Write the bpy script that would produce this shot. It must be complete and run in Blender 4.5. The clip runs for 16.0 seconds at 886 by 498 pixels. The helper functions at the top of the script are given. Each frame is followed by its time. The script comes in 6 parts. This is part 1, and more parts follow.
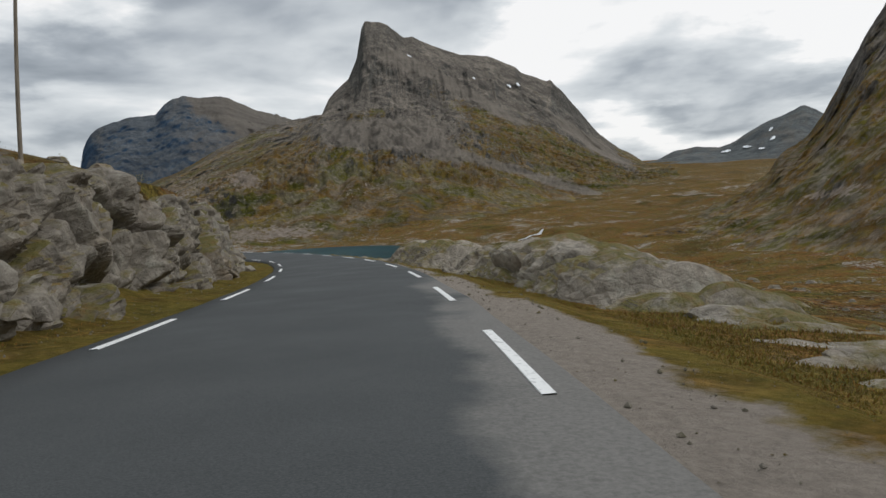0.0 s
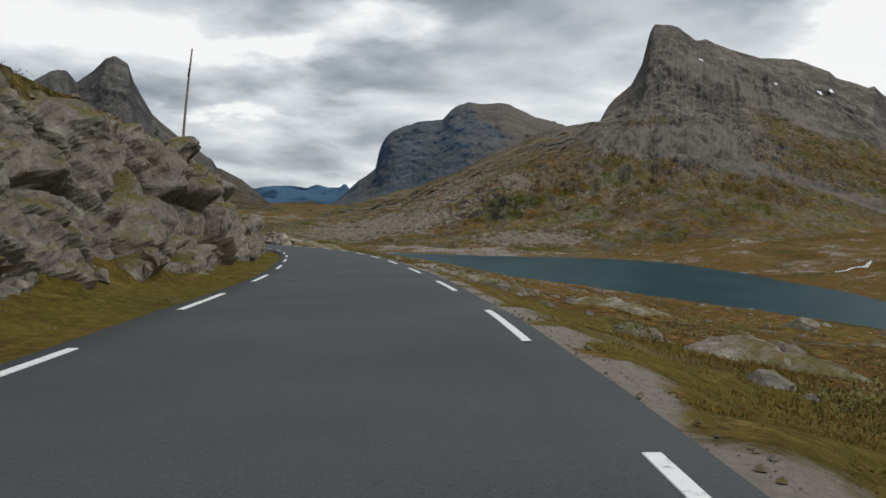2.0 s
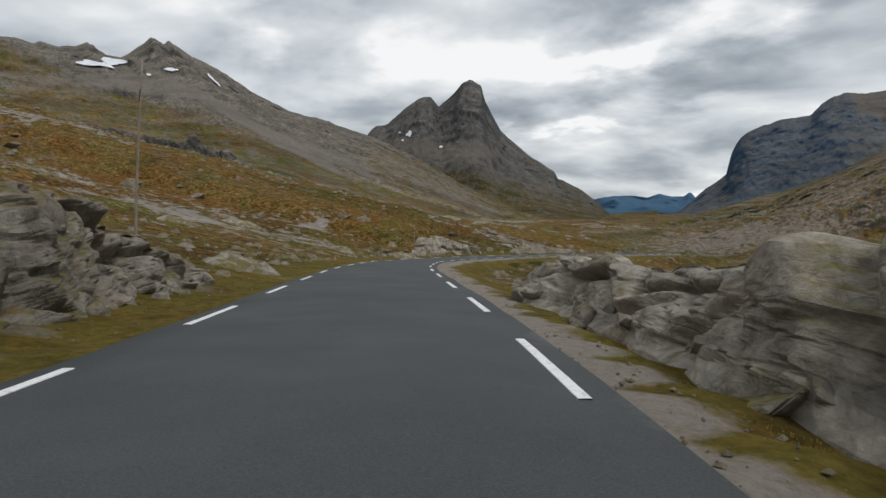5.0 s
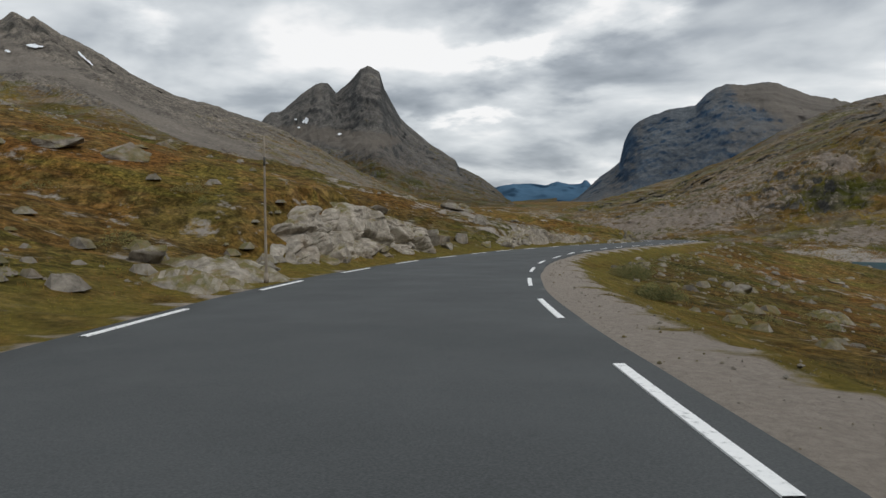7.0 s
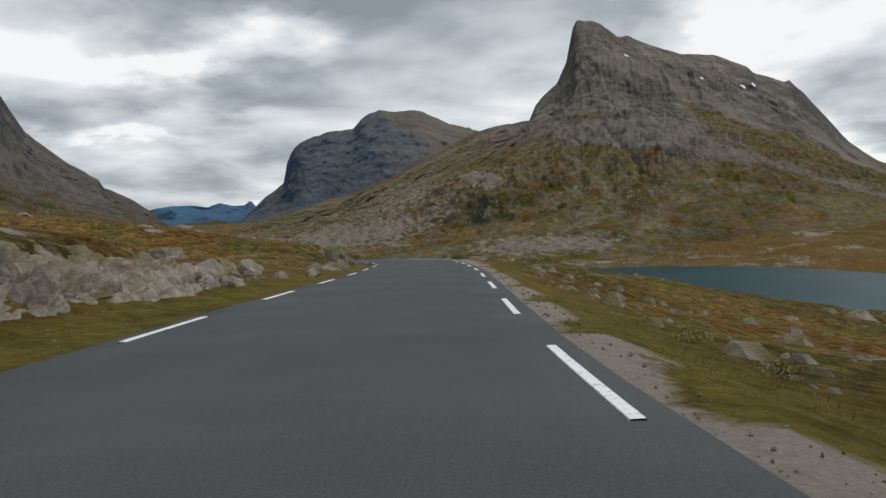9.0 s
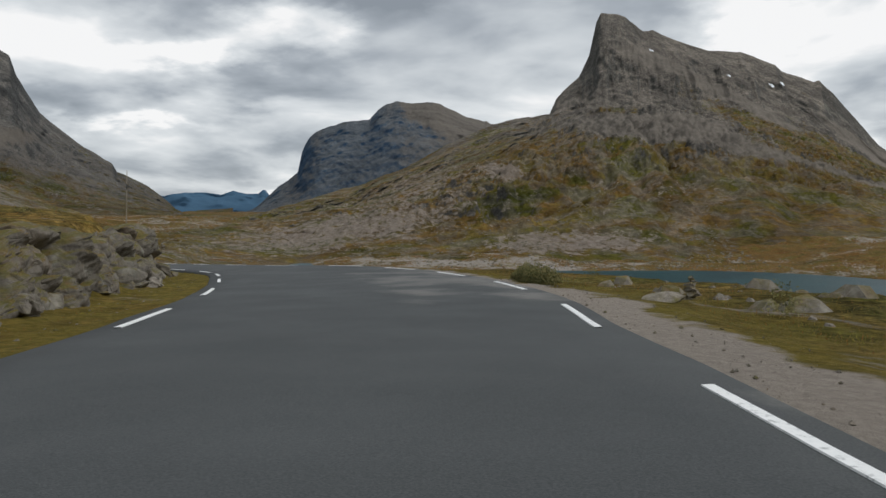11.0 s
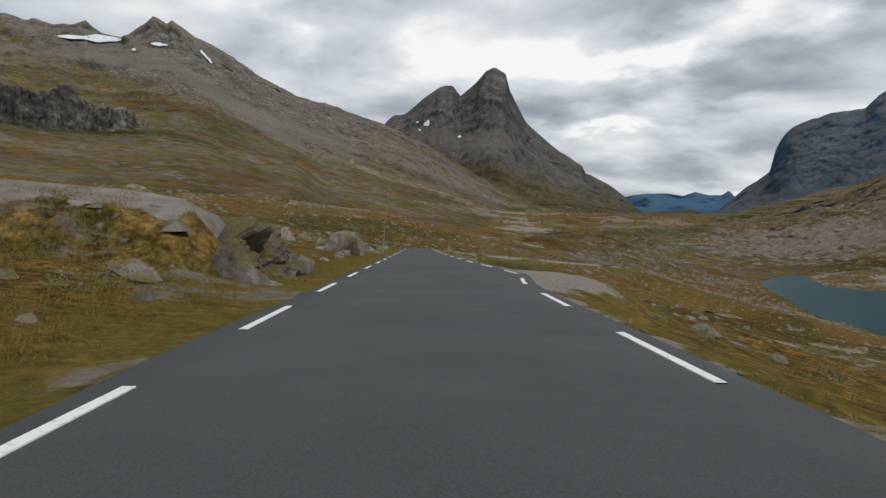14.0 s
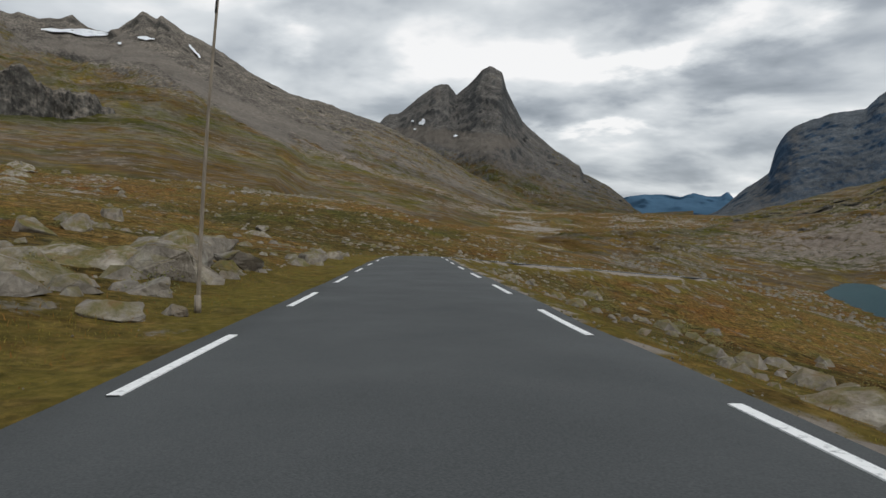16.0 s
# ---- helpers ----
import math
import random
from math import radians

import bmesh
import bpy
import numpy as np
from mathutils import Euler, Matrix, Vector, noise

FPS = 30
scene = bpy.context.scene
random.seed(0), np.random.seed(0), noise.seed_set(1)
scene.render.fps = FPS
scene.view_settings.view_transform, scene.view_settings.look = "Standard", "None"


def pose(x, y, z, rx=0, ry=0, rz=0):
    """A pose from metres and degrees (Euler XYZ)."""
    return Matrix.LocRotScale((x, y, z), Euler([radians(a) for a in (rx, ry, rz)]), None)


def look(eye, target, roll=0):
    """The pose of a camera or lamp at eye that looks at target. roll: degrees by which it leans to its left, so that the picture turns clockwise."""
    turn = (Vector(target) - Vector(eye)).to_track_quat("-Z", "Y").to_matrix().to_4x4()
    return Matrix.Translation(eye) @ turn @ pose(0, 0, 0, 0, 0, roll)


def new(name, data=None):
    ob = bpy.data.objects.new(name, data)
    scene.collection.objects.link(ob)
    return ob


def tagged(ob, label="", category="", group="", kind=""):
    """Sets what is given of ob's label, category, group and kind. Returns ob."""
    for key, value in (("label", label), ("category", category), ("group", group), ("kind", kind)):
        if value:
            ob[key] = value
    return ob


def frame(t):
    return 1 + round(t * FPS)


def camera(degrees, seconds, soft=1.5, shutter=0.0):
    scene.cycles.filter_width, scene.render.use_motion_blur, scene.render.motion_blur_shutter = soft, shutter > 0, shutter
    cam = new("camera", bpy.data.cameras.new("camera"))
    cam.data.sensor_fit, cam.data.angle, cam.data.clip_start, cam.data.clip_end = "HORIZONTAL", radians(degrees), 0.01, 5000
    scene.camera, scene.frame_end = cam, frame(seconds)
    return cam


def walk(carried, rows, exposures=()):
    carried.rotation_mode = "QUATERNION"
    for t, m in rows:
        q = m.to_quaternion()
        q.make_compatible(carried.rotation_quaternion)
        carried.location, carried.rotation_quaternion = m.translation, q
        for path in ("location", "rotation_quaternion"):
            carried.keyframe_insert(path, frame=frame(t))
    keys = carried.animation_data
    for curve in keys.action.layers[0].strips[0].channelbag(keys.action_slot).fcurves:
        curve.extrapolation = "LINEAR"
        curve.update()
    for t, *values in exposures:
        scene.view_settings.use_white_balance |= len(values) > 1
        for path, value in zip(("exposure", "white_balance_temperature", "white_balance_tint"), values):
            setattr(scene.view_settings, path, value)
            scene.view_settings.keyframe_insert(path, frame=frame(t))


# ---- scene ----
cam = camera(66, 16.0, soft=1.5)
PATH = [
    (0, 0.00, 0.00, 1.15, 84.64, 3.05, 0.54),
    (0.5, -1.07, 12.54, 0.23, 84.99, 1.58, 3.58),
    (1, -3.07, 25.08, -0.66, 85.14, -0.61, 8.89),
    (1.5, -6.45, 37.55, -1.52, 85.32, -1.53, 15.61),
    (2, -11.57, 50.17, -2.37, 85.86, -0.52, 22.86),
    (2.5, -18.35, 62.99, -3.20, 86.11, -1.12, 27.60),
    (3, -26.35, 75.74, -4.01, 86.35, -1.07, 31.09),
    (3.5, -35.35, 88.10, -4.79, 86.41, -0.73, 35.76),
    (4, -45.37, 99.72, -5.56, 86.35, -0.89, 41.34),
    (4.5, -56.53, 110.39, -6.32, 86.24, -0.68, 47.06),
    (4.7, -61.27, 114.39, -6.63, 86.62, -0.08, 48.69),
    (5.25, -74.82, 124.83, -7.50, 86.47, 0.10, 52.01),
    (5.75, -87.48, 133.93, -8.34, 86.33, 0.27, 52.72),
    (6.25, -100.07, 143.20, -9.23, 86.18, 0.43, 50.80),
    (6.8, -113.23, 154.28, -10.27, 86.03, 0.61, 45.18),
    (7, -117.68, 158.68, -10.66, 85.78, 0.80, 42.39),
    (7.5, -127.82, 170.62, -11.62, 86.16, 1.82, 34.37),
    (8, -136.18, 183.45, -12.47, 86.59, 2.51, 26.97),
    (8.5, -142.59, 196.56, -13.20, 86.53, 2.98, 20.03),
    (8.7, -144.65, 201.80, -13.47, 86.81, 2.44, 17.67),
    (9.25, -149.22, 215.97, -14.20, 86.73, 1.95, 13.23),
    (9.75, -152.58, 228.32, -14.84, 86.64, 1.50, 12.16),
    (10.25, -155.75, 239.98, -15.47, 86.57, 1.07, 13.03),
    (10.8, -159.39, 251.94, -16.14, 86.48, 0.58, 15.21),
    (11, -160.77, 256.05, -16.38, 86.45, 0.40, 16.11),
    (11.5, -164.44, 265.70, -16.95, 86.67, 0.85, 21.19),
    (12, -169.10, 274.62, -17.51, 86.71, -0.45, 29.31),
    (12.5, -175.30, 282.71, -18.08, 86.61, -1.55, 38.67),
    (13, -183.66, 290.50, -18.72, 86.52, -1.79, 48.20),
    (13.5, -193.65, 297.88, -19.41, 86.48, -0.91, 52.94),
    (14, -204.56, 305.30, -20.12, 86.49, -0.76, 53.25),
    (14.5, -215.85, 313.13, -20.84, 86.59, -0.72, 52.76),
    (15, -227.60, 321.37, -21.58, 86.61, -0.82, 53.03),
    (15.5, -239.81, 329.83, -22.33, 86.65, -0.93, 53.07),
    (16, -252.08, 338.33, -23.08, 86.58, -0.92, 52.83),
]
walk(cam, [(t, pose(*p)) for t, *p in PATH])

# ---------------------------------------------------------------- light
world = bpy.data.worlds.new("sky")
scene.world = world
world.use_nodes = True
wn, wl = world.node_tree.nodes, world.node_tree.links
wn.clear()


def wnode(kind, **kw):
    n = wn.new(kind)
    for k, v in kw.items():
        n.inputs[k.replace("_", " ")].default_value = v
    return n


def wmath(op, a, b=None, clamp=False):
    n = wn.new("ShaderNodeMath")
    n.operation, n.use_clamp = op, clamp
    for i, v in enumerate((a, b)):
        if v is None:
            continue
        if isinstance(v, (int, float)):
            n.inputs[i].default_value = v
        else:
            wl.new(v, n.inputs[i])
    return n.outputs[0]


SUN_AZ, SUN_EL = -85, 46          # degrees left of +y, and up
SKY_GAIN = 1.0
CLOUDS = [(28.5, 13.9, 4.5, 1.9, 0.26), (37, 12.2, 5, 1.1, 0.20), (47, 11.6, 5, 0.9, 0.12), (58, 10.4, 6, 1.6, 0.10), (66, 14, 3, 1.0, 0.12), (41, 6.4, 5, 0.6, 0.13), (-7, 14, 3.5, 3.5, 0.20), (-31, 10, 4, 5, 0.24), (-23, 14, 6, 3, 0.26), (-15, 4.5, 4, 1.2, 0.12),
          (44, 16.6, 12, 2.2, -0.15), (64, 16.5, 6, 1.6, -0.08), (72, 16, 8, 2, 0.06), (-17, 9, 5, 2, -0.05), (32, 9.4, 7, 1.3, -0.12), (14, 12.5, 7, 3, 0.06), (8, 17.5, 8, 2, 0.02), (50, 8.0, 6, 0.9, -0.07), (20, 17.8, 5, 1.2, -0.12)]

coord = wn.new("ShaderNodeTexCoord")
sep = wn.new("ShaderNodeSeparateXYZ")
wl.new(coord.outputs["Generated"], sep.inputs[0])
up = wmath("MAXIMUM", sep.outputs[2], 0.0)
lift = wmath("ADD", up, 0.2)
flat = wn.new("ShaderNodeCombineXYZ")
wl.new(wmath("DIVIDE", sep.outputs[0], lift), flat.inputs[0])
wl.new(wmath("DIVIDE", sep.outputs[1], lift), flat.inputs[1])


def cloud(scale, detail, rough, shift, distort=0.0):
    mp = wn.new("ShaderNodeMapping")
    mp.inputs["Location"].default_value = shift
    wl.new(flat.outputs[0], mp.inputs["Vector"])
    n = wnode("ShaderNodeTexNoise", Scale=scale, Detail=detail, Roughness=rough, Distortion=distort)
    wl.new(mp.outputs[0], n.inputs["Vector"])
    return n.outputs["Fac"]


def ramp(src, stops):
    r = wn.new("ShaderNodeValToRGB")
    el = r.color_ramp.elements
    while len(el) < len(stops):
        el.new(0.5)
    for e, (pos, col) in zip(el, stops):
        e.position, e.color = pos, (*col, 1)
    wl.new(src, r.inputs[0])
    return r.outputs[0]


big = cloud(1.0, 5, 0.5, (3.1, 1.7, 0.0), 0.4)
small = cloud(3.0, 6, 0.5, (0.4, 5.2, 2.0), 0.3)
mixv = wmath("ADD", wmath("MULTIPLY", big, 0.80), wmath("MULTIPLY", small, 0.20))
az = wmath("MULTIPLY", wmath("ARCTAN2", wmath("MULTIPLY", sep.outputs[0], -1.0), sep.outputs[1]), 180 / math.pi)
elv = wmath("MULTIPLY", wmath("ARCSINE", sep.outputs[2]), 180 / math.pi)
warp = cloud(2.4, 6, 0.55, (7.7, 1.1, 4.0))
warp2 = cloud(2.4, 6, 0.55, (1.7, 8.3, 9.0))
az = wmath("ADD", az, wmath("MULTIPLY", wmath("SUBTRACT", warp, 0.5), 18.0))
elv = wmath("ADD", elv, wmath("MULTIPLY", wmath("SUBTRACT", warp2, 0.5), 7.5))
# openings and thick banks of the cloud cover: azimuth, elevation, their half widths, and how much lighter
for a0, e0, aw, ew, gain in CLOUDS:
    q = wmath("ADD", wmath("POWER", wmath("DIVIDE", wmath("SUBTRACT", az, a0), aw), 2.0), wmath("POWER", wmath("DIVIDE", wmath("SUBTRACT", elv, e0), ew), 2.0))
    mixv = wmath("ADD", mixv, wmath("MULTIPLY", wmath("POWER", 2.718, wmath("MULTIPLY", q, -1.0)), gain))
clouds = ramp(mixv, [(0.34, (0.28, 0.315, 0.355)), (0.42, (0.415, 0.455, 0.50)), (0.48, (0.59, 0.63, 0.665)), (0.55, (0.76, 0.795, 0.82)), (0.61, (1.0, 1.0, 1.0))])
nish = wn.new("ShaderNodeTexSky")
nish.sky_type, nish.sun_disc = "NISHITA", False
nish.sun_elevation, nish.sun_rotation = radians(SUN_EL), radians(-SUN_AZ)
bg_sky = wnode("ShaderNodeBackground", Strength=0.05)
wl.new(nish.outputs[0], bg_sky.inputs["Color"])
bg_cloud = wnode("ShaderNodeBackground", Strength=SKY_GAIN)
wl.new(clouds, bg_cloud.inputs["Color"])
mix = wnode("ShaderNodeMixShader", Fac=0.9)
wl.new(bg_sky.outputs[0], mix.inputs[1])
wl.new(bg_cloud.outputs[0], mix.inputs[2])
wout = wn.new("ShaderNodeOutputWorld")
wl.new(mix.outputs[0], wout.inputs["Surface"])

sun = new("sun", bpy.data.lights.new("sun", "SUN"))
sun.data.energy, sun.data.angle, sun.data.color = 1.3, radians(20), (1.0, 0.985, 0.965)
sa, se = radians(SUN_AZ), radians(SUN_EL)
sun.matrix_world = look((0, 0, 0), (math.sin(sa) * math.cos(se), -math.cos(sa) * math.cos(se), -math.sin(se)))
scene.view_settings.exposure = 0.0

# ---------------------------------------------------------------- noise on arrays


def _hash(ix, iy, iz, seed):
    h = (ix * 374761393 + iy * 668265263 + iz * 2147483647 + seed * 974634777) & 0xFFFFFFFF
    h = ((h ^ (h >> 13)) * 1274126177) & 0xFFFFFFFF
    h = ((h ^ (h >> 16)) * 2246822519) & 0xFFFFFFFF
    return ((h ^ (h >> 15)) & 0xFFFFFF) / float(0xFFFFFF) * 2 - 1


def vnoise(x, y, z=0.0, seed=0):
    """Smooth value noise in -1 to 1 on arrays."""
    x, y, z = np.broadcast_arrays(np.asarray(x, float), np.asarray(y, float), np.asarray(z, float))
    fx, fy, fz = np.floor(x), np.floor(y), np.floor(z)
    ix, iy, iz = fx.astype(np.int64), fy.astype(np.int64), fz.astype(np.int64)
    u, v, w = x - fx, y - fy, z - fz
    u, v, w = [q * q * q * (q * (q * 6 - 15) + 10) for q in (u, v, w)]
    out = 0
    for a in (0, 1):
        for b in (0, 1):
            for c in (0, 1):
                out = out + _hash(ix + a, iy + b, iz + c, seed) * (u if a else 1 - u) * (v if b else 1 - v) * (w if c else 1 - w)
    return out


def fbm(x, y, z=0.0, octaves=5, gain=0.5, seed=0):
    out, amp, f, tot = 0, 1.0, 1.0, 0
    for o in range(octaves):
        out = out + amp * vnoise(x * f + 17.3 * o, y * f - 9.1 * o, np.asarray(z) * f + 3.7 * o, seed + o)
        tot += amp
        amp *= gain
        f *= 2.03
    return out / tot


def ridged(x, y, z=0.0, octaves=5, gain=0.55, seed=0):
    out, amp, f, tot = 0, 1.0, 1.0, 0
    for o in range(octaves):
        out = out + amp * (1 - 2 * np.abs(vnoise(x * f + 11.3 * o, y * f + 5.1 * o, np.asarray(z) * f, seed + o)))
        tot += amp
        amp *= gain
        f *= 2.07
    return out / tot


def cells(x, y, z, seed=0):
    """Nearest and second nearest cell distance, the nearest cell's random value, and the offset from its centre."""
    x, y, z = np.broadcast_arrays(np.asarray(x, float), np.asarray(y, float), np.asarray(z, float))
    ix, iy, iz = [np.floor(q).astype(np.int64) for q in (x, y, z)]
    d1 = np.full(x.shape, 9.0)
    d2 = np.full(x.shape, 9.0)
    val = np.zeros(x.shape)
    cx0, cz0 = np.zeros(x.shape), np.zeros(x.shape)
    for a in (-1, 0, 1):
        for b in (-1, 0, 1):
            for c in (-1, 0, 1):
                cx, cy, cz = ix + a, iy + b, iz + c
                px = cx + 0.5 + 0.5 * _hash(cx, cy, cz, seed)
                py = cy + 0.5 + 0.5 * _hash(cx, cy, cz, seed + 1)
                pz = cz + 0.5 + 0.5 * _hash(cx, cy, cz, seed + 2)
                d = np.sqrt((px - x) ** 2 + (py - y) ** 2 + (pz - z) ** 2)
                near = d < d1
                d2 = np.where(near, d1, np.minimum(d2, d))
                val = np.where(near, _hash(cx, cy, cz, seed + 3), val)
                cx0, cz0 = np.where(near, x - px, cx0), np.where(near, z - pz, cz0)
                d1 = np.where(near, d, d1)
    return d1, d2, val, cx0, cz0


def smooth(a, b, x):
    t = np.clip((x - a) / (b - a), 0, 1)
    return t * t * (3 - 2 * t)


def grid_mesh(name, verts, nu, nv, material, shade=True, wrap=False):
    """A mesh from a grid of nu x nv points (u is the slow index)."""
    i = np.arange((nu - 1) * (nv - 1))
    a = (i // (nv - 1)) * nv + i % (nv - 1)
    quads = np.stack([a, a + nv, a + nv + 1, a + 1], 1)
    return array_mesh(name, verts, quads, material, shade)


def array_mesh(name, verts, quads, material, shade=True):
    me = bpy.data.meshes.new(name)
    verts = np.asarray(verts, np.float32).reshape(-1, 3)
    n = quads.shape[1]
    me.vertices.add(len(verts))
    me.vertices.foreach_set("co", verts.ravel())
    me.loops.add(quads.size)
    me.loops.foreach_set("vertex_index", quads.astype(np.int32).ravel())
    me.polygons.add(len(quads))
    me.polygons.foreach_set("loop_start", np.arange(0, quads.size, n, dtype=np.int32))
    me.polygons.foreach_set("loop_total", np.full(len(quads), n, np.int32))
    me.polygons.foreach_set("use_smooth", np.full(len(quads), shade))
    me.update(calc_edges=True)
    me.validate()
    if material:
        me.materials.append(material)
    return me


# ---------------------------------------------------------------- materials


class Mat:
    """A small wrapper to write node materials briefly."""

    def __init__(self, name, rough=0.9, spec=0.3):
        self.m = bpy.data.materials.new(name)
        self.m.use_nodes = True
        self.n, self.l = self.m.node_tree.nodes, self.m.node_tree.links
        self.b = self.n["Principled BSDF"]
        self.b.inputs["Roughness"].default_value = rough
        self.b.inputs["Specular IOR Level"].default_value = spec
        self.pos = self.n.new("ShaderNodeNewGeometry").outputs["Position"]

    def scaled(self, v):
        mp = self.n.new("ShaderNodeMapping")
        mp.inputs["Scale"].default_value = v
        self.l.new(self.pos, mp.inputs["Vector"])
        return mp.outputs[0]

    def noise(self, scale, detail=5, rough=0.55, vec=None, distort=0.0):
        n = self.n.new("ShaderNodeTexNoise")
        n.inputs["Scale"].default_value, n.inputs["Detail"].default_value = scale, detail
        n.inputs["Roughness"].default_value, n.inputs["Distortion"].default_value = rough, distort
        self.l.new(vec or self.pos, n.inputs["Vector"])
        return n.outputs["Fac"]

    def ramp(self, src, stops, interp="LINEAR"):
        r = self.n.new("ShaderNodeValToRGB")
        r.color_ramp.interpolation = interp
        el = r.color_ramp.elements
        while len(el) < len(stops):
            el.new(0.5)
        for e, (p, c) in zip(el, stops):
            e.position = p
            e.color = (c, c, c, 1) if isinstance(c, (int, float)) else (*c, 1)
        self.l.new(src, r.inputs[0])
        return r.outputs[0]

    def math(self, op, a, b=0.0, clamp=False):
        n = self.n.new("ShaderNodeMath")
        n.operation, n.use_clamp = op, clamp
        for i, v in enumerate((a, b)):
            if isinstance(v, (int, float)):
                n.inputs[i].default_value = v
            else:
                self.l.new(v, n.inputs[i])
        return n.outputs[0]

    def mix(self, fac, a, b, blend="MIX"):
        n = self.n.new("ShaderNodeMix")
        n.data_type, n.blend_type = "RGBA", blend
        for i, v in ((0, fac), (6, a), (7, b)):
            if isinstance(v, (int, float)):
                n.inputs[i].default_value = v
            elif isinstance(v, tuple):
                n.inputs[i].default_value = (*v, 1)
            else:
                self.l.new(v, n.inputs[i])
        return n.outputs[2]

    def axis(self, i, normal=False):
        s = self.n.new("ShaderNodeSeparateXYZ")
        if normal:
            g = self.n.new("ShaderNodeNewGeometry")
            self.l.new(g.outputs["Normal"], s.inputs[0])
        else:
            self.l.new(self.pos, s.inputs[0])
        return s.outputs[i]

    def attr(self, name):
        a = self.n.new("ShaderNodeAttribute")
        a.attribute_name = name
        return a.outputs["Fac"]

    def color(self, c):
        if isinstance(c, tuple):
            self.b.inputs["Base Color"].default_value = (*c, 1)
        else:
            self.l.new(c, self.b.inputs["Base Color"])
        return self

    def rough(self, r):
        self.l.new(r, self.b.inputs["Roughness"])
        return self

    def bump(self, h, strength=0.5, dist=0.05):
        b = self.n.new("ShaderNodeBump")
        b.inputs["Strength"].default_value, b.inputs["Distance"].default_value = strength, dist
        self.l.new(h, b.inputs["Height"])
        self.l.new(b.outputs[0], self.b.inputs["Normal"])
        return self


def mat_asphalt():
    m = Mat("asphalt", 0.85, 0.35)
    big = m.noise(0.25, 4)
    fine = m.noise(60, 3)
    base = m.ramp(big, [(0.3, (0.045, 0.051, 0.053)), (0.7, (0.061, 0.068, 0.0705))])
    col = m.mix(0.35, base, m.ramp(fine, [(0.35, (0.022, 0.023, 0.0235)), (0.7, (0.108, 0.111, 0.112))]))
    track = m.ramp(m.math("ADD", m.attr("dust_pale"), m.math("MULTIPLY", m.math("SUBTRACT", m.noise(0.45, 6, 0.62), 0.5), 1.7)), [(0.48, 0.0), (0.75, 1.0)])
    col = m.mix(m.math("MULTIPLY", track, 0.7), col, m.ramp(m.noise(25, 4, 0.7), [(0.3, (0.12, 0.115, 0.105)), (0.7, (0.24, 0.23, 0.215))]))
    m.color(col).rough(m.ramp(m.noise(0.6, 3), [(0.3, 0.72), (0.7, 0.9)])).bump(m.noise(90, 2), 0.5, 0.006)
    return m.m


def mat_paint():
    m = Mat("road_paint", 0.7)
    wear = m.noise(14, 6, 0.65)
    m.color(m.ramp(wear, [(0.3, (0.35, 0.36, 0.36)), (0.45, (0.78, 0.79, 0.78)), (0.8, (0.86, 0.86, 0.85))])).bump(m.noise(80, 2), 0.3, 0.004)
    return m.m


def rock_colors(m, scale=1.0):
    a = m.noise(0.35 * scale, 6, 0.6)
    b = m.noise(2.6 * scale, 8, 0.68, distort=0.6)
    base = m.ramp(a, [(0.3, (0.14, 0.127, 0.112)), (0.5, (0.245, 0.224, 0.198)), (0.7, (0.37, 0.336, 0.295))])
    grain = m.ramp(b, [(0.3, (0.045, 0.042, 0.038)), (0.5, (0.25, 0.236, 0.212)), (0.72, (0.52, 0.49, 0.44))])
    return m.mix(0.55, base, grain)


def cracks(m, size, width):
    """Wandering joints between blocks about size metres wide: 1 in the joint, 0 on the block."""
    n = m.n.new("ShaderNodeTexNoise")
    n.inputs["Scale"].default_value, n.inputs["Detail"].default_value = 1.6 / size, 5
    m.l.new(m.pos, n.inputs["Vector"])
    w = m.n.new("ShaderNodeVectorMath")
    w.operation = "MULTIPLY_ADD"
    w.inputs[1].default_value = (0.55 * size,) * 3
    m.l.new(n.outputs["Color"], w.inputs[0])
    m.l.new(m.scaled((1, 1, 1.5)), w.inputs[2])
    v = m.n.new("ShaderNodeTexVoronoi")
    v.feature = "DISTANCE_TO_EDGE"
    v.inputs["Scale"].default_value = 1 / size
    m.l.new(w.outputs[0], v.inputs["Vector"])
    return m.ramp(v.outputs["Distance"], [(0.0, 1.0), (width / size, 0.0)])


